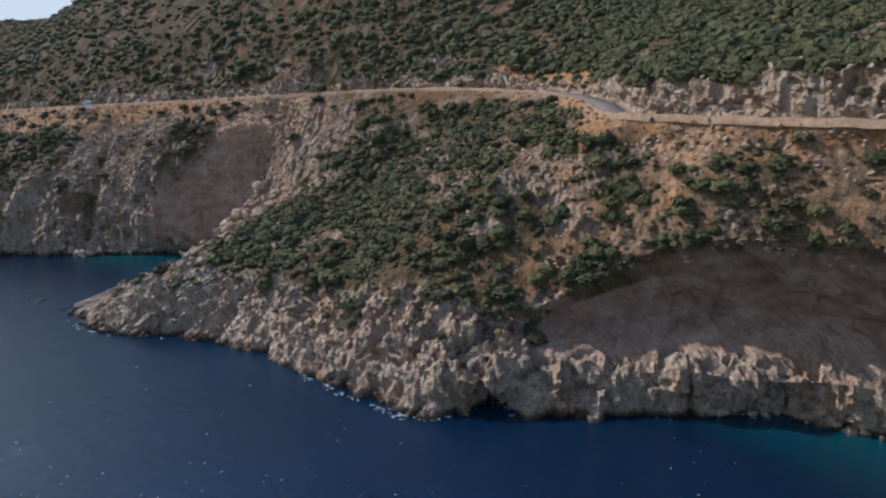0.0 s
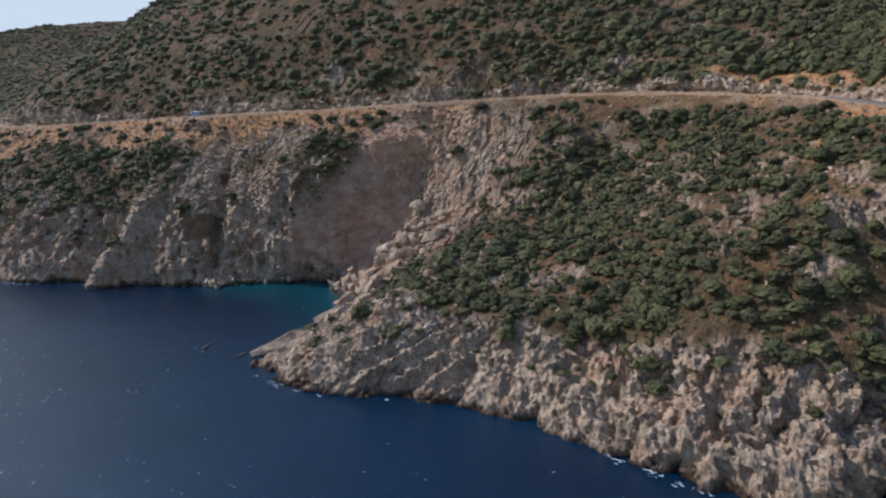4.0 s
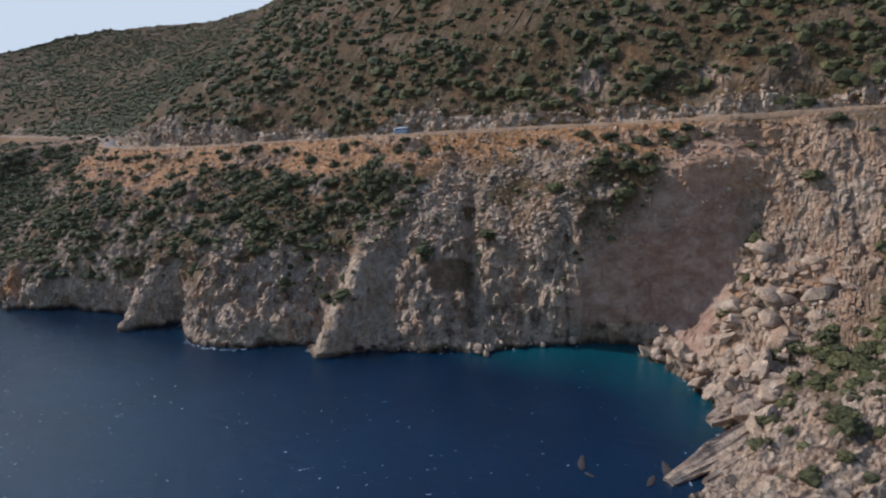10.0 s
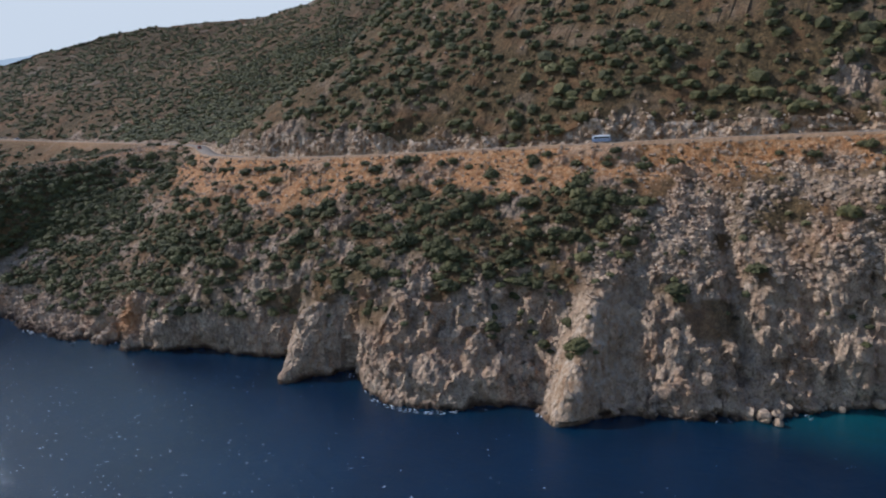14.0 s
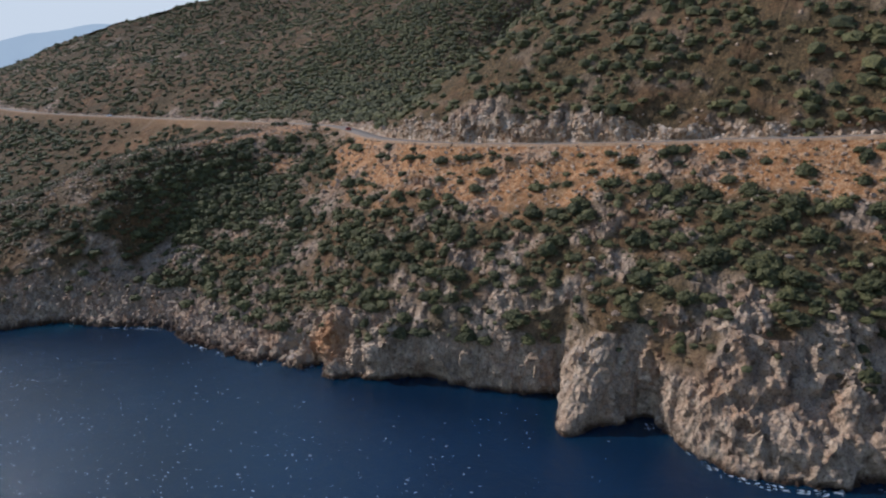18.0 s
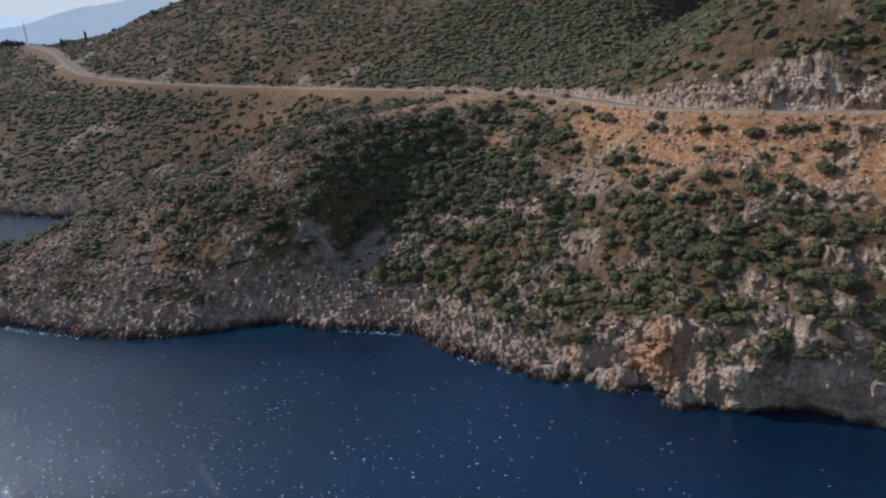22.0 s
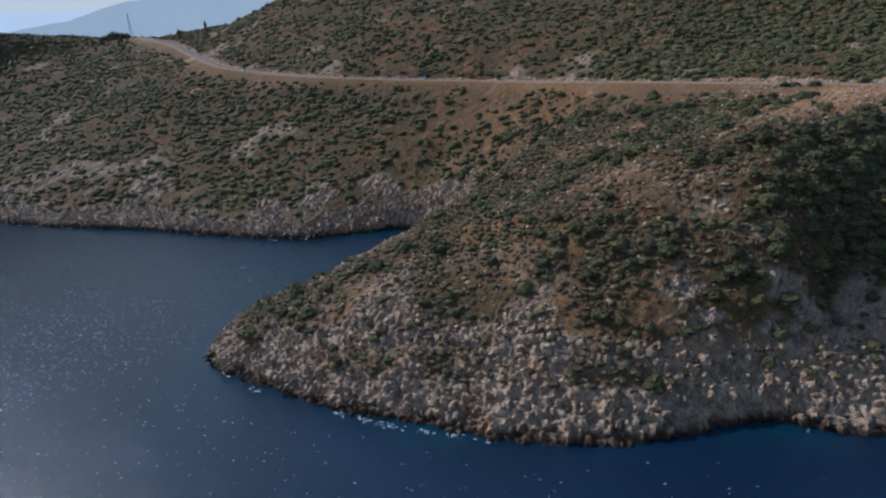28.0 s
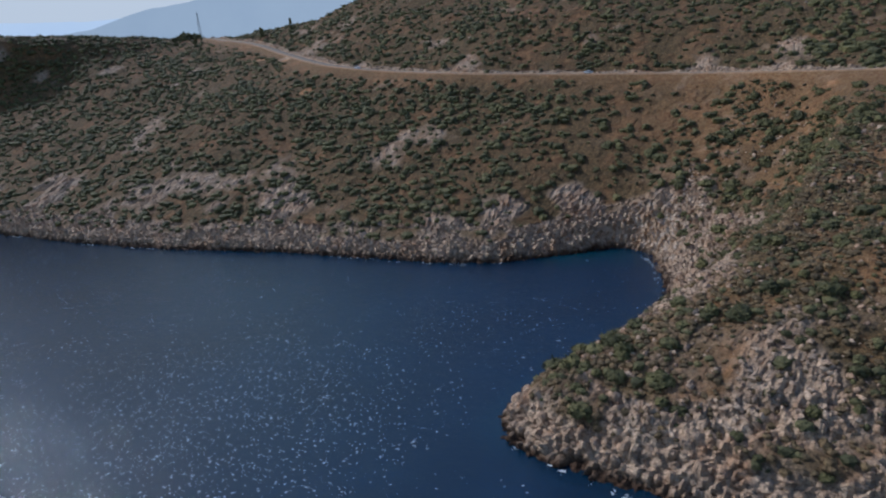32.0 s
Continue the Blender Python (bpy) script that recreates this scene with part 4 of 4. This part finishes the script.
def shrub(size, seed, mat):
    base = new("shrub")
    bm = bmesh.new()
    r = random.Random(seed)
    for k in range(4):
        a = k * 1.6 + r.random()
        tube(bm, (0, 0, -0.3 * size), (0.22 * size * math.cos(a), 0.22 * size * math.sin(a), 0.32 * size), 0.05 * size, 0.02 * size, 6)
    part("stem", bm, BARK, base)
    pieces = [np.array([0, 0, 0.0])] + [np.array([r.uniform(-0.36, 0.36), r.uniform(-0.36, 0.36), r.uniform(0, 0.22)]) for _ in range(4)]
    vs, fs, n = [], [], 0
    for k, c in enumerate(pieces):
        v, f = NEAR[(seed + k) % len(NEAR)]
        v = v * (0.95 if k == 0 else r.uniform(0.5, 0.72)) + c
        vs.append(v * size), fs.append(f + n)
        n += len(v)
    crown = new("crown", mesh_of("crown", np.concatenate(vs), np.concatenate(fs), mat))
    crown.parent = base
    return base


KINDS = [("dense dark green evergreen shrub on the dry slope", LEAF[0], 1), ("rounded dark green wild olive shrub among limestone rocks", LEAF[0], 2),
         ("spreading olive green shrub on orange soil", LEAF[1], 3), ("broad dark shrub on the slope below the road", LEAF[0], 4)]
pts, _, r = scatter(density * lower * area * (rock4 < 0.4) * (lv4 > 4.9) * (mid4[:, 1] < 700), 260, 12)
made = []
for k, p in enumerate(pts):
    label, mat, seed = KINDS[k % 4]
    size = 2.6 + 2.6 * r.random() ** 1.5
    where = pose(p[0], p[1], p[2], 0, 0, 360 * r.random())
    if k < 4:
        first = tagged(shrub(1.0, seed, mat), label, "shrub", "shrubs on the slope")
        made.append(first)
        first.matrix_basis = where @ Matrix.Diagonal((size, size, size * 0.85, 1))
    else:
        ob = copy_thing(made[k % 4], where)
        ob.scale = (size, size, size * r.uniform(0.7, 1.0))
# shrubs along the outer edge of the road
for k, y in enumerate(np.sort(r.uniform(60, 690, 60))):
    i = int(np.argmin(np.abs(road[:, 1] - y)))
    o = -(6.5 + 4 * r.random())
    x, yy = road[i, :2] + lean[i] * o
    j = int(np.argmin((mid4[:, 0] - x) ** 2 + (mid4[:, 1] - yy) ** 2))
    size = 2.2 + 2.2 * r.random()
    ob = copy_thing(made[k % 4], pose(mid4[j, 0], mid4[j, 1], mid4[j, 2], 0, 0, 360 * r.random()))
    ob.scale = (size, size, size * 0.8)

# ---- rocks ----
def stone(seed, detail=2):
    bm = bmesh.new()
    bmesh.ops.create_icosphere(bm, subdivisions=detail, radius=0.5)
    v = np.array([q.co[:] for q in bm.verts])
    f = np.array([[q.index for q in t.verts] for t in bm.faces])
    bm.free()
    r = np.random.default_rng(seed)
    for _ in range(15):
        n = r.normal(size=3)
        n /= np.linalg.norm(n)
        h = r.uniform(0.2, 0.36)
        over = np.clip(v @ n - h, 0, None)
        v = v - over[:, None] * n
    return v * (1.25 + 0.03 * fbm(v * 6 + seed, 2, seed)[:, None]), f


STONES = [stone(s, 3) for s in range(20, 26)]
PEBBLES = [stone(s, 1) for s in range(30, 36)]
BOULDERS = [mesh_of("boulder", *s, ROCK) for s in STONES]
REEFS = [mesh_of("islet_rock", *s, WET) for s in STONES]
shore_zone = (mid4[:, 1] > 217) & (mid4[:, 1] < 262) & (lv4 > 1.9) & (lv4 < 5.9) & (mid4[:, 0] > 108) & ((mid4[:, 1] < 243) | (lv4 < 2.8)) & (mid4[:, 2] < 30)
foot_zone = ((mid4[:, 1] > 280) & (mid4[:, 1] < 335) & (lv4 > 1.9) & (lv4 < 2.5)) | ((mid4[:, 1] < 45) & (mid4[:, 1] > 0) & (lv4 > 1.7) & (lv4 < 2.4))
for zone, count, small, large, label in ((shore_zone, 230, 1.8, 6.5, "large pale angular limestone boulder tumbled down to the cove"),
                                         (foot_zone, 80, 1.0, 3.4, "pale limestone boulder at the foot of the cliff")):
    pts, q, r = scatter(area * zone, count, 40 + count)
    for k, p in enumerate(pts):
        s = small + (large - small) * r.random() ** 2.2
        ob = new("boulder", BOULDERS[k % 6])
        ob.matrix_basis = pose(p[0], p[1], max(p[2], 0.1) + s * 0.12, *r.uniform(-30, 30, 2), 360 * r.random())
        ob.scale = (s * r.uniform(0.9, 1.4), s * r.uniform(0.8, 1.1), s * r.uniform(0.6, 0.9))
        tagged(ob, label, "boulder", "boulders by the water")
for k in range(16):
    s = 1.6 + 2.6 * r.random() ** 1.5
    ob = new("boulder", BOULDERS[k % 6])
    ob.matrix_basis = pose(120.5 + 5 * r.random(), 298 + 9 * r.random(), 0.3 + 1.2 * r.random(), *r.uniform(-30, 30, 2), 360 * r.random())
    ob.scale = (s, s * r.uniform(0.7, 1.0), s * r.uniform(0.7, 1.1))
    tagged(ob, "white limestone boulder fallen to the waterline below the cliff", "boulder", "boulders by the water")
for x, y, sx, sy, sz, a in ((84, 246, 4.5, 2.2, 1.5, 30), (81.5, 243, 2.0, 1.5, 0.9, 80), (90, 229.5, 7, 3.0, 3.0, 40), (87, 232, 3.4, 2, 1.4, 10)):
    ob = tagged(new("islet_rock", REEFS[int(x) % 6]), "low dark wet rock awash in the sea", "rock", "rocks off the cape")
    ob.matrix_basis = pose(x, y, 0.1, 0, 0, a)
    ob.scale = (sx * 1.5, sy, sz * 0.2)


def slab(length, width, thick, seed):
    bm = box(bmesh.new(), -length / 2, length / 2, -width / 2, width / 2, -thick / 2, thick / 2)
    bmesh.ops.subdivide_edges(bm, edges=bm.edges[:], cuts=9, use_grid_fill=True)
    bmesh.ops.triangulate(bm, faces=bm.faces[:])
    v = np.array([q.co[:] for q in bm.verts])
    taper = 1 - 0.5 * np.clip(-v[:, :1] / length * 2, 0, 1) ** 2
    v[:, 1:] *= taper
    v += 0.16 * width * np.stack([fbm(v * 0.45 + seed * 7, 3, seed + k) for k in range(3)], 1)
    v[:, 2] += 0.11 * width * chips(v * np.array([0.22, 0.5, 0.5]) + seed, seed)
    for q, c in zip(bm.verts, v):
        q.co = c
    me = bpy.data.meshes.new("rock_slab")
    bm.to_mesh(me)
    bm.free()
    me.materials.append(ROCK)
    return me


for x, y, z, ln, w, th, tilt, turn, lean_by in ((107, 221.5, 2.8, 42, 5.0, 3.6, -8.5, -22, 24), (104, 215, 4.2, 34, 4.4, 3.0, -9, -24, 24),
                                                (100, 208, 5.0, 30, 5.0, 3.0, -10, -26, 22), (118, 226, 4.5, 16, 4.0, 2.6, -12, -30, 20)):
    ob = tagged(new("rock_slab", slab(ln, w, th, int(x))), "long tilted pale limestone slab running down into the sea", "rock slab", "slabs of the cape")
    ob.matrix_basis = pose(x, y, z, lean_by, tilt, turn)
# loose stones below the road, on the slopes and along the cut
below_road = (lv4 > 6.0) & (lv4 < 7.0) & (mid4[:, 1] < 700) & (mid4[:, 1] > 0)
slope = ((lv4 > 4.7) & (lv4 < 6.6) & (mid4[:, 1] < 790)) * (1 + 7 * ((mid4[:, 1] > 285) & (mid4[:, 1] < 350)) + 1.5 * (mid4[:, 1] > 620))
cutting = (lv4 > 8.0) & (lv4 < 9.1) & (mid4[:, 1] < 620)
for name, zone, count, small, large, label in (("scree_stones", below_road * (0.25 + scree4), 7000, 0.35, 1.7, "loose pale stones spilled below the road"),
                                               ("slope_stones", slope * (0.15 + rock4), 8500, 0.5, 2.2, "grey limestone outcrops and stones among the scrub"),
                                               ("cut_stones", cutting.astype(float), 1500, 0.8, 2.6, "broken pale rock faces along the road cutting"),
                                               ("hill_stones", (upper & (lv4 < 10.4)) * (0.1 + rock4), 3500, 0.6, 1.8, "scattered stones on the hillside")):
    pts, _, r = scatter(area * zone, count, 60 + count)
    sizes = small + (large - small) * r.random(count) ** 2.5
    v, f = spread(pts, sizes, PEBBLES, r, (0.6, 1.2), -0.05)
    tagged(new(name, mesh_of(name, v, f, FRESH if name == "cut_stones" else ROCK)), label, "stones", kind="stuff")

# ---- foam along the water's edge ----
r = np.random.default_rng(5)
streak = np.clip(fbm(np.stack([shore[:, 0] * 0.05, shore[:, 1] * 0.05, shore[:, 2]], 1), 3, 71) * 2.2 + 0.1, 0, 1)
streak[(shore[:, 1] > 235) & (shore[:, 1] < 345)] *= 0.15
vs, fs = [], []
for i in range(0, len(shore), 1):
    if shore[i, 1] < -20 or shore[i, 1] > 1120 or r.random() > streak[i] * 0.55:
        continue
    for _ in range(5):
        c = shore[i] + np.r_[out[i] * (0.7 + 1.6 * r.random() ** 2) + r.normal(0, 0.3, 2), 0.05 + 0.1 * r.random()]
        n = len(vs)
        a0, w = math.atan2(out[i, 0], -out[i, 1]) + r.normal(0, 0.35), 0.12 + 0.6 * r.random() ** 2
        ca, sa, thin = math.cos(a0), math.sin(a0), r.uniform(0.12, 0.3)
        for u, v in ((-1, 0), (-0.4, -0.8), (0.5, -1), (1, 0.1), (0.4, 0.8), (-0.5, 0.6)):
            u, v = u * w * r.uniform(0.7, 1.3), v * w * thin * r.uniform(0.6, 1.4)
            vs.append(c + (u * ca - v * sa, u * sa + v * ca, 0))
        fs.append(tuple(range(n, n + 6)))
tagged(new("foam", mesh_of("foam", vs, fs, FOAM)), "thin white foam where waves touch the rocks", "foam", kind="stuff")

# flat flecks just above the water, painted sun glints, denser away from shore
tries = 260000
yy = r.uniform(30, 1050, tries)
away = 8 + 200 * r.random(tries)
by_y = np.argsort(shore[:, 1])
xx = np.interp(yy, shore[by_y, 1], shore[by_y, 0]) - away
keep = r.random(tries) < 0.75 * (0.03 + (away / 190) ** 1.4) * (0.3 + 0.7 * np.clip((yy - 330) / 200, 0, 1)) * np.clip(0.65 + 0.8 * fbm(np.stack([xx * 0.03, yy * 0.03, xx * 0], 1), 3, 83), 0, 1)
xx, yy = xx[keep], yy[keep]
count = len(xx)
turn, wide, thin = r.normal(2.4, 0.5, count), 0.1 + 0.32 * r.random(count) ** 2, r.uniform(0.18, 0.4, count)
ring = np.array(((-1, 0), (0, -1), (1, 0.1), (0.1, 1)))
u = ring[None, :, 0] * wide[:, None] * r.uniform(0.7, 1.3, (count, 4))
v = ring[None, :, 1] * (wide * thin)[:, None] * r.uniform(0.7, 1.3, (count, 4))
ct, st = np.cos(turn)[:, None], np.sin(turn)[:, None]
vs = np.stack([xx[:, None] + u * ct - v * st, yy[:, None] + u * st + v * ct, 0.06 + 0 * u], -1).reshape(-1, 3)
fs = np.arange(4 * count).reshape(-1, 4)
tagged(new("sea_glints", mesh_of("sea_glints", vs, fs, GLINT)), "small pale flecks over the open sea, painted as sun glints", "waves", kind="stuff")

# ---- vehicles ----
WHITE = plain("white paint", (0.75, 0.76, 0.77), 0.35, 0, 0.05)
BLUE = plain("pale blue paint", (0.26, 0.32, 0.42), 0.35, 0, 0.1)
RED = plain("dark red paint", (0.25, 0.03, 0.02), 0.35, 0, 0.1)
DARK = plain("tinted glass", (0.02, 0.024, 0.028), 0.12, 0, 0.1)
RUBBER = plain("tyre rubber", (0.02, 0.02, 0.02), 0.85, 0, 0.1)
STEEL = plain("galvanised steel", (0.35, 0.36, 0.37), 0.5, 0.7, 0.15)
LAMP = plain("lamp glass", (0.7, 0.68, 0.6), 0.2, 0, 0.05)
AMBER = plain("red lamp glass", (0.4, 0.03, 0.02), 0.3, 0, 0.1)


def wheel(parent, x, y, r, w):
    ob = part("wheel", tube(bmesh.new(), (x, y - w / 2, r), (x, y + w / 2, r), r, None, 20), RUBBER, parent)
    part("rim", tube(bmesh.new(), (x, y - w / 2 - 0.01, r), (x, y + w / 2 + 0.01, r), r * 0.58, None, 14), STEEL, ob)


def on_road(y, lane):
    i = int(np.argmin(np.abs(road[:, 1] - y)))
    t = road[i + 3] - road[i - 3]
    p = road[i, :2] + lean[i] * lane
    return pose(p[0], p[1], road[i, 2] + 0.1, 0, -math.degrees(math.atan2(t[2], math.hypot(t[0], t[1]))), math.degrees(math.atan2(t[1], t[0])))


bus = tagged(new("bus"), "white and blue midibus driving on the coast road", "bus")
part("body", box(bmesh.new(), -3.9, 3.9, -1.15, 1.15, 0.45, 1.75, 0.12), BLUE, bus, "pale blue lower panels")
part("upper_body", box(bmesh.new(), -3.85, 3.85, -1.12, 1.12, 1.7, 2.95, 0.16), WHITE, bus, "white upper body")
part("roof", box(bmesh.new(), -3.5, 3.5, -1.0, 1.0, 2.93, 3.08, 0.06), WHITE, bus)
part("air_conditioner", box(bmesh.new(), -1.2, 0.8, -0.7, 0.7, 3.06, 3.3, 0.08), WHITE, bus)
for k in range(6):
    for s in (-1, 1):
        part("window", box(bmesh.new(), -3.6 + k * 1.12, -2.58 + k * 1.12, s * 1.13 - 0.01, s * 1.13 + 0.01, 1.85, 2.65), DARK, bus, "tinted side window")
part("windscreen", box(bmesh.new(), 3.84, 3.88, -1.0, 1.0, 1.6, 2.7), DARK, bus)
part("rear_window", box(bmesh.new(), -3.88, -3.84, -0.95, 0.95, 1.85, 2.65), DARK, bus)
part("door", box(bmesh.new(), 2.75, 3.6, -1.19, -1.14, 0.5, 2.6), DARK, bus, "glazed folding door")
for s in (-0.8, 0.8):
    part("headlight", box(bmesh.new(), 3.9, 3.94, s - 0.18, s + 0.18, 0.8, 1.0), LAMP, bus)
    part("tail_light", box(bmesh.new(), -3.94, -3.9, s - 0.12, s + 0.12, 0.9, 1.3), AMBER, bus)
    part("mirror", box(bmesh.new(), 3.85, 4.0, s * 1.55 - 0.08, s * 1.55 + 0.08, 1.9, 2.35, 0.03), RUBBER, bus)
for x in (-2.5, 2.3):
    for s in (-1.0, 1.0):
        wheel(bus, x, s, 0.47, 0.28)
bus.matrix_basis = on_road(365, 1.5) @ Matrix.Diagonal((0.74, 0.8, 0.76, 1))


def car(mat, label, where):
    c = tagged(new("car"), label, "car")
    part("body", box(bmesh.new(), -2.1, 2.1, -0.85, 0.85, 0.3, 0.9, 0.14), mat, c)
    bm = box(bmesh.new(), -1.6, 1.0, -0.75, 0.75, 0.88, 1.45, 0.1)
    for v in bm.verts:
        if v.co.z > 1.2:
            v.co.x = v.co.x * 0.78 - 0.05
            v.co.y *= 0.86
    part("cabin", bm, DARK, c, "dark glazed cabin")
    part("roof", box(bmesh.new(), -1.2, 0.7, -0.62, 0.62, 1.43, 1.49, 0.02), mat, c)
    for x in (-1.3, 1.3):
        for s in (-0.8, 0.8):
            wheel(c, x, s, 0.32, 0.2)
    for s in (-0.6, 0.6):
        part("headlight", box(bmesh.new(), 2.08, 2.12, s - 0.15, s + 0.15, 0.6, 0.75), LAMP, c)
        part("tail_light", box(bmesh.new(), -2.12, -2.08, s - 0.12, s + 0.12, 0.6, 0.75), AMBER, c)
    c.matrix_basis = where
    return c


car(RED, "dark red car on the asphalt bend", on_road(588, -1.5))
car(WHITE, "small white car far along the dusty road", on_road(868, 1.4))
car(WHITE, "small white car beside the far hillside", on_road(1015, -1.4))

# ---- the saddle: mast and cypresses ----
mast = tagged(new("lattice_mast"), "tall grey steel lattice mast on the saddle", "mast")
H, W = 24.0, 1.3
for sx in (-1, 1):
    for sy in (-1, 1):
        part("leg", tube(bmesh.new(), (sx * W, sy * W, 0), (sx * 0.35, sy * 0.35, H), 0.14, 0.09, 6), STEEL, mast)
for k in range(9):
    z0, z1 = H * k / 9, H * (k + 1) / 9
    w0, w1 = W + (0.35 - W) * k / 9, W + (0.35 - W) * (k + 1) / 9
    bm = bmesh.new()
    for a, b in (((-w0, -w0), (w1, -w1)), ((w0, w0), (-w1, w1)), ((w0, -w0), (w1, w1)), ((-w0, w0), (-w1, -w1))):
        tube(bm, (*a, z0), (*b, z1), 0.06, None, 5)
    part("brace", bm, STEEL, mast)
part("antenna", tube(bmesh.new(), (0, 0, H - 1), (0, 0, H + 2.5), 0.08, None, 6), STEEL, mast)


def ground_at(x, y):
    j = int(np.argmin((mid4[:, 0] - x) ** 2 + (mid4[:, 1] - y) ** 2))
    return float(mid4[j, 2])


mast.matrix_basis = pose(150, 1312, ground_at(150, 1312) - 0.3)


def cypress(x, y, h, seed):
    t = tagged(new("cypress_tree"), "slim dark cypress beside the road on the saddle", "tree", "cypresses on the saddle")
    part("trunk", tube(bmesh.new(), (0, 0, -0.5), (0, 0, h * 0.4), 0.22, 0.1, 8), BARK, t)
    r = np.random.default_rng(seed)
    n = 46
    z = r.random(n)
    rad = 0.13 * h * (1 - z) ** 0.6 * (0.35 + 0.65 * np.clip(z * 6, 0, 1))
    a = r.random(n) * 6.28
    p = np.stack([np.cos(a) * rad, np.sin(a) * rad, 0.08 * h + z * 0.88 * h], 1)
    v, f = spread(p, np.full(n, h * 0.14), FAR, r, (1.2, 1.8), 0)
    crown = new("crown", mesh_of("crown", v, f, LEAF[0]))
    crown.parent = t
    t.matrix_basis = pose(x, y, ground_at(x, y))


for k, (x, y, h) in enumerate(((149, 1192, 9), (152, 1196, 7), (155, 1199, 6), (166, 1172, 10), (112, 1240, 6), (120, 1255, 8), (128, 1262, 7), (104, 1262, 6))):
    cypress(x, y, h, 200 + k)

for k, (x, y, h) in enumerate(((112, 1278, 6), (121, 1282, 8), (127, 1290, 9), (133, 1286, 7), (141, 1300, 7))):
    ob = copy_thing(made[k % 2], pose(x, y, ground_at(x, y), 0, 0, 70 * k))
    ob.name, ob.scale = "round_tree", (h, h, h * 1.1)
    tagged(ob, "round dark tree beside the mast on the saddle", "tree", "trees on the saddle")

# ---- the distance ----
# both ranges glow unlit; the haze over them is painted as emission colour
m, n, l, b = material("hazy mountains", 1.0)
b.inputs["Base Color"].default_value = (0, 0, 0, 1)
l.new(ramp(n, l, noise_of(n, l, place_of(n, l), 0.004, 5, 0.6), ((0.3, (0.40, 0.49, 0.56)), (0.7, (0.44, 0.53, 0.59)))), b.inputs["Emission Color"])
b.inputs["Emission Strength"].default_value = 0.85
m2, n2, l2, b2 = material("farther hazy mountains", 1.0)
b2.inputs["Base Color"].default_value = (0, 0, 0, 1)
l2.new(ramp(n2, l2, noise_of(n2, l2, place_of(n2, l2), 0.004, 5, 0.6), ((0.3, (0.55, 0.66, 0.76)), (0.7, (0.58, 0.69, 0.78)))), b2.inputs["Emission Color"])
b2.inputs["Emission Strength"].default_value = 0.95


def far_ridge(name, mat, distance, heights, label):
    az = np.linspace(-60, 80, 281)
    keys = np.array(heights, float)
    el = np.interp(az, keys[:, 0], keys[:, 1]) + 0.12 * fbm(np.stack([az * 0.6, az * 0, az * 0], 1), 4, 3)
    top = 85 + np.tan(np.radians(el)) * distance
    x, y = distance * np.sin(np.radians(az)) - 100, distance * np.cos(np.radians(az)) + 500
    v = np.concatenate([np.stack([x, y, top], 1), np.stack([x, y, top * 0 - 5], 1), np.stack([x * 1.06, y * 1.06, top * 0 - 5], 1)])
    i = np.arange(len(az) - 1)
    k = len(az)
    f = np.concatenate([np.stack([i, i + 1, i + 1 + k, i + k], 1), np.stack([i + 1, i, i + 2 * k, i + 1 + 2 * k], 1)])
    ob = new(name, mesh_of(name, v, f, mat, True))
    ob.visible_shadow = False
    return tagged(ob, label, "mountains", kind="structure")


far_ridge("backdrop", m, 3300, ((-60, 0.5), (0, 0.9), (11, 1.9), (15, 2.5), (19, 3.5), (23, 4.0), (27, 3.9), (32, 3.2), (40, 2.4), (80, 1.5)), "mountain range far behind the saddle, glowing pale blue as painted haze")
far_ridge("backdrop_far", m2, 3900, ((-60, 1.6), (0, 2.6), (9, 3.2), (16, 3.0), (24, 2.8), (80, 2.0)), "ridges at the horizon, glowing whitish as painted haze")
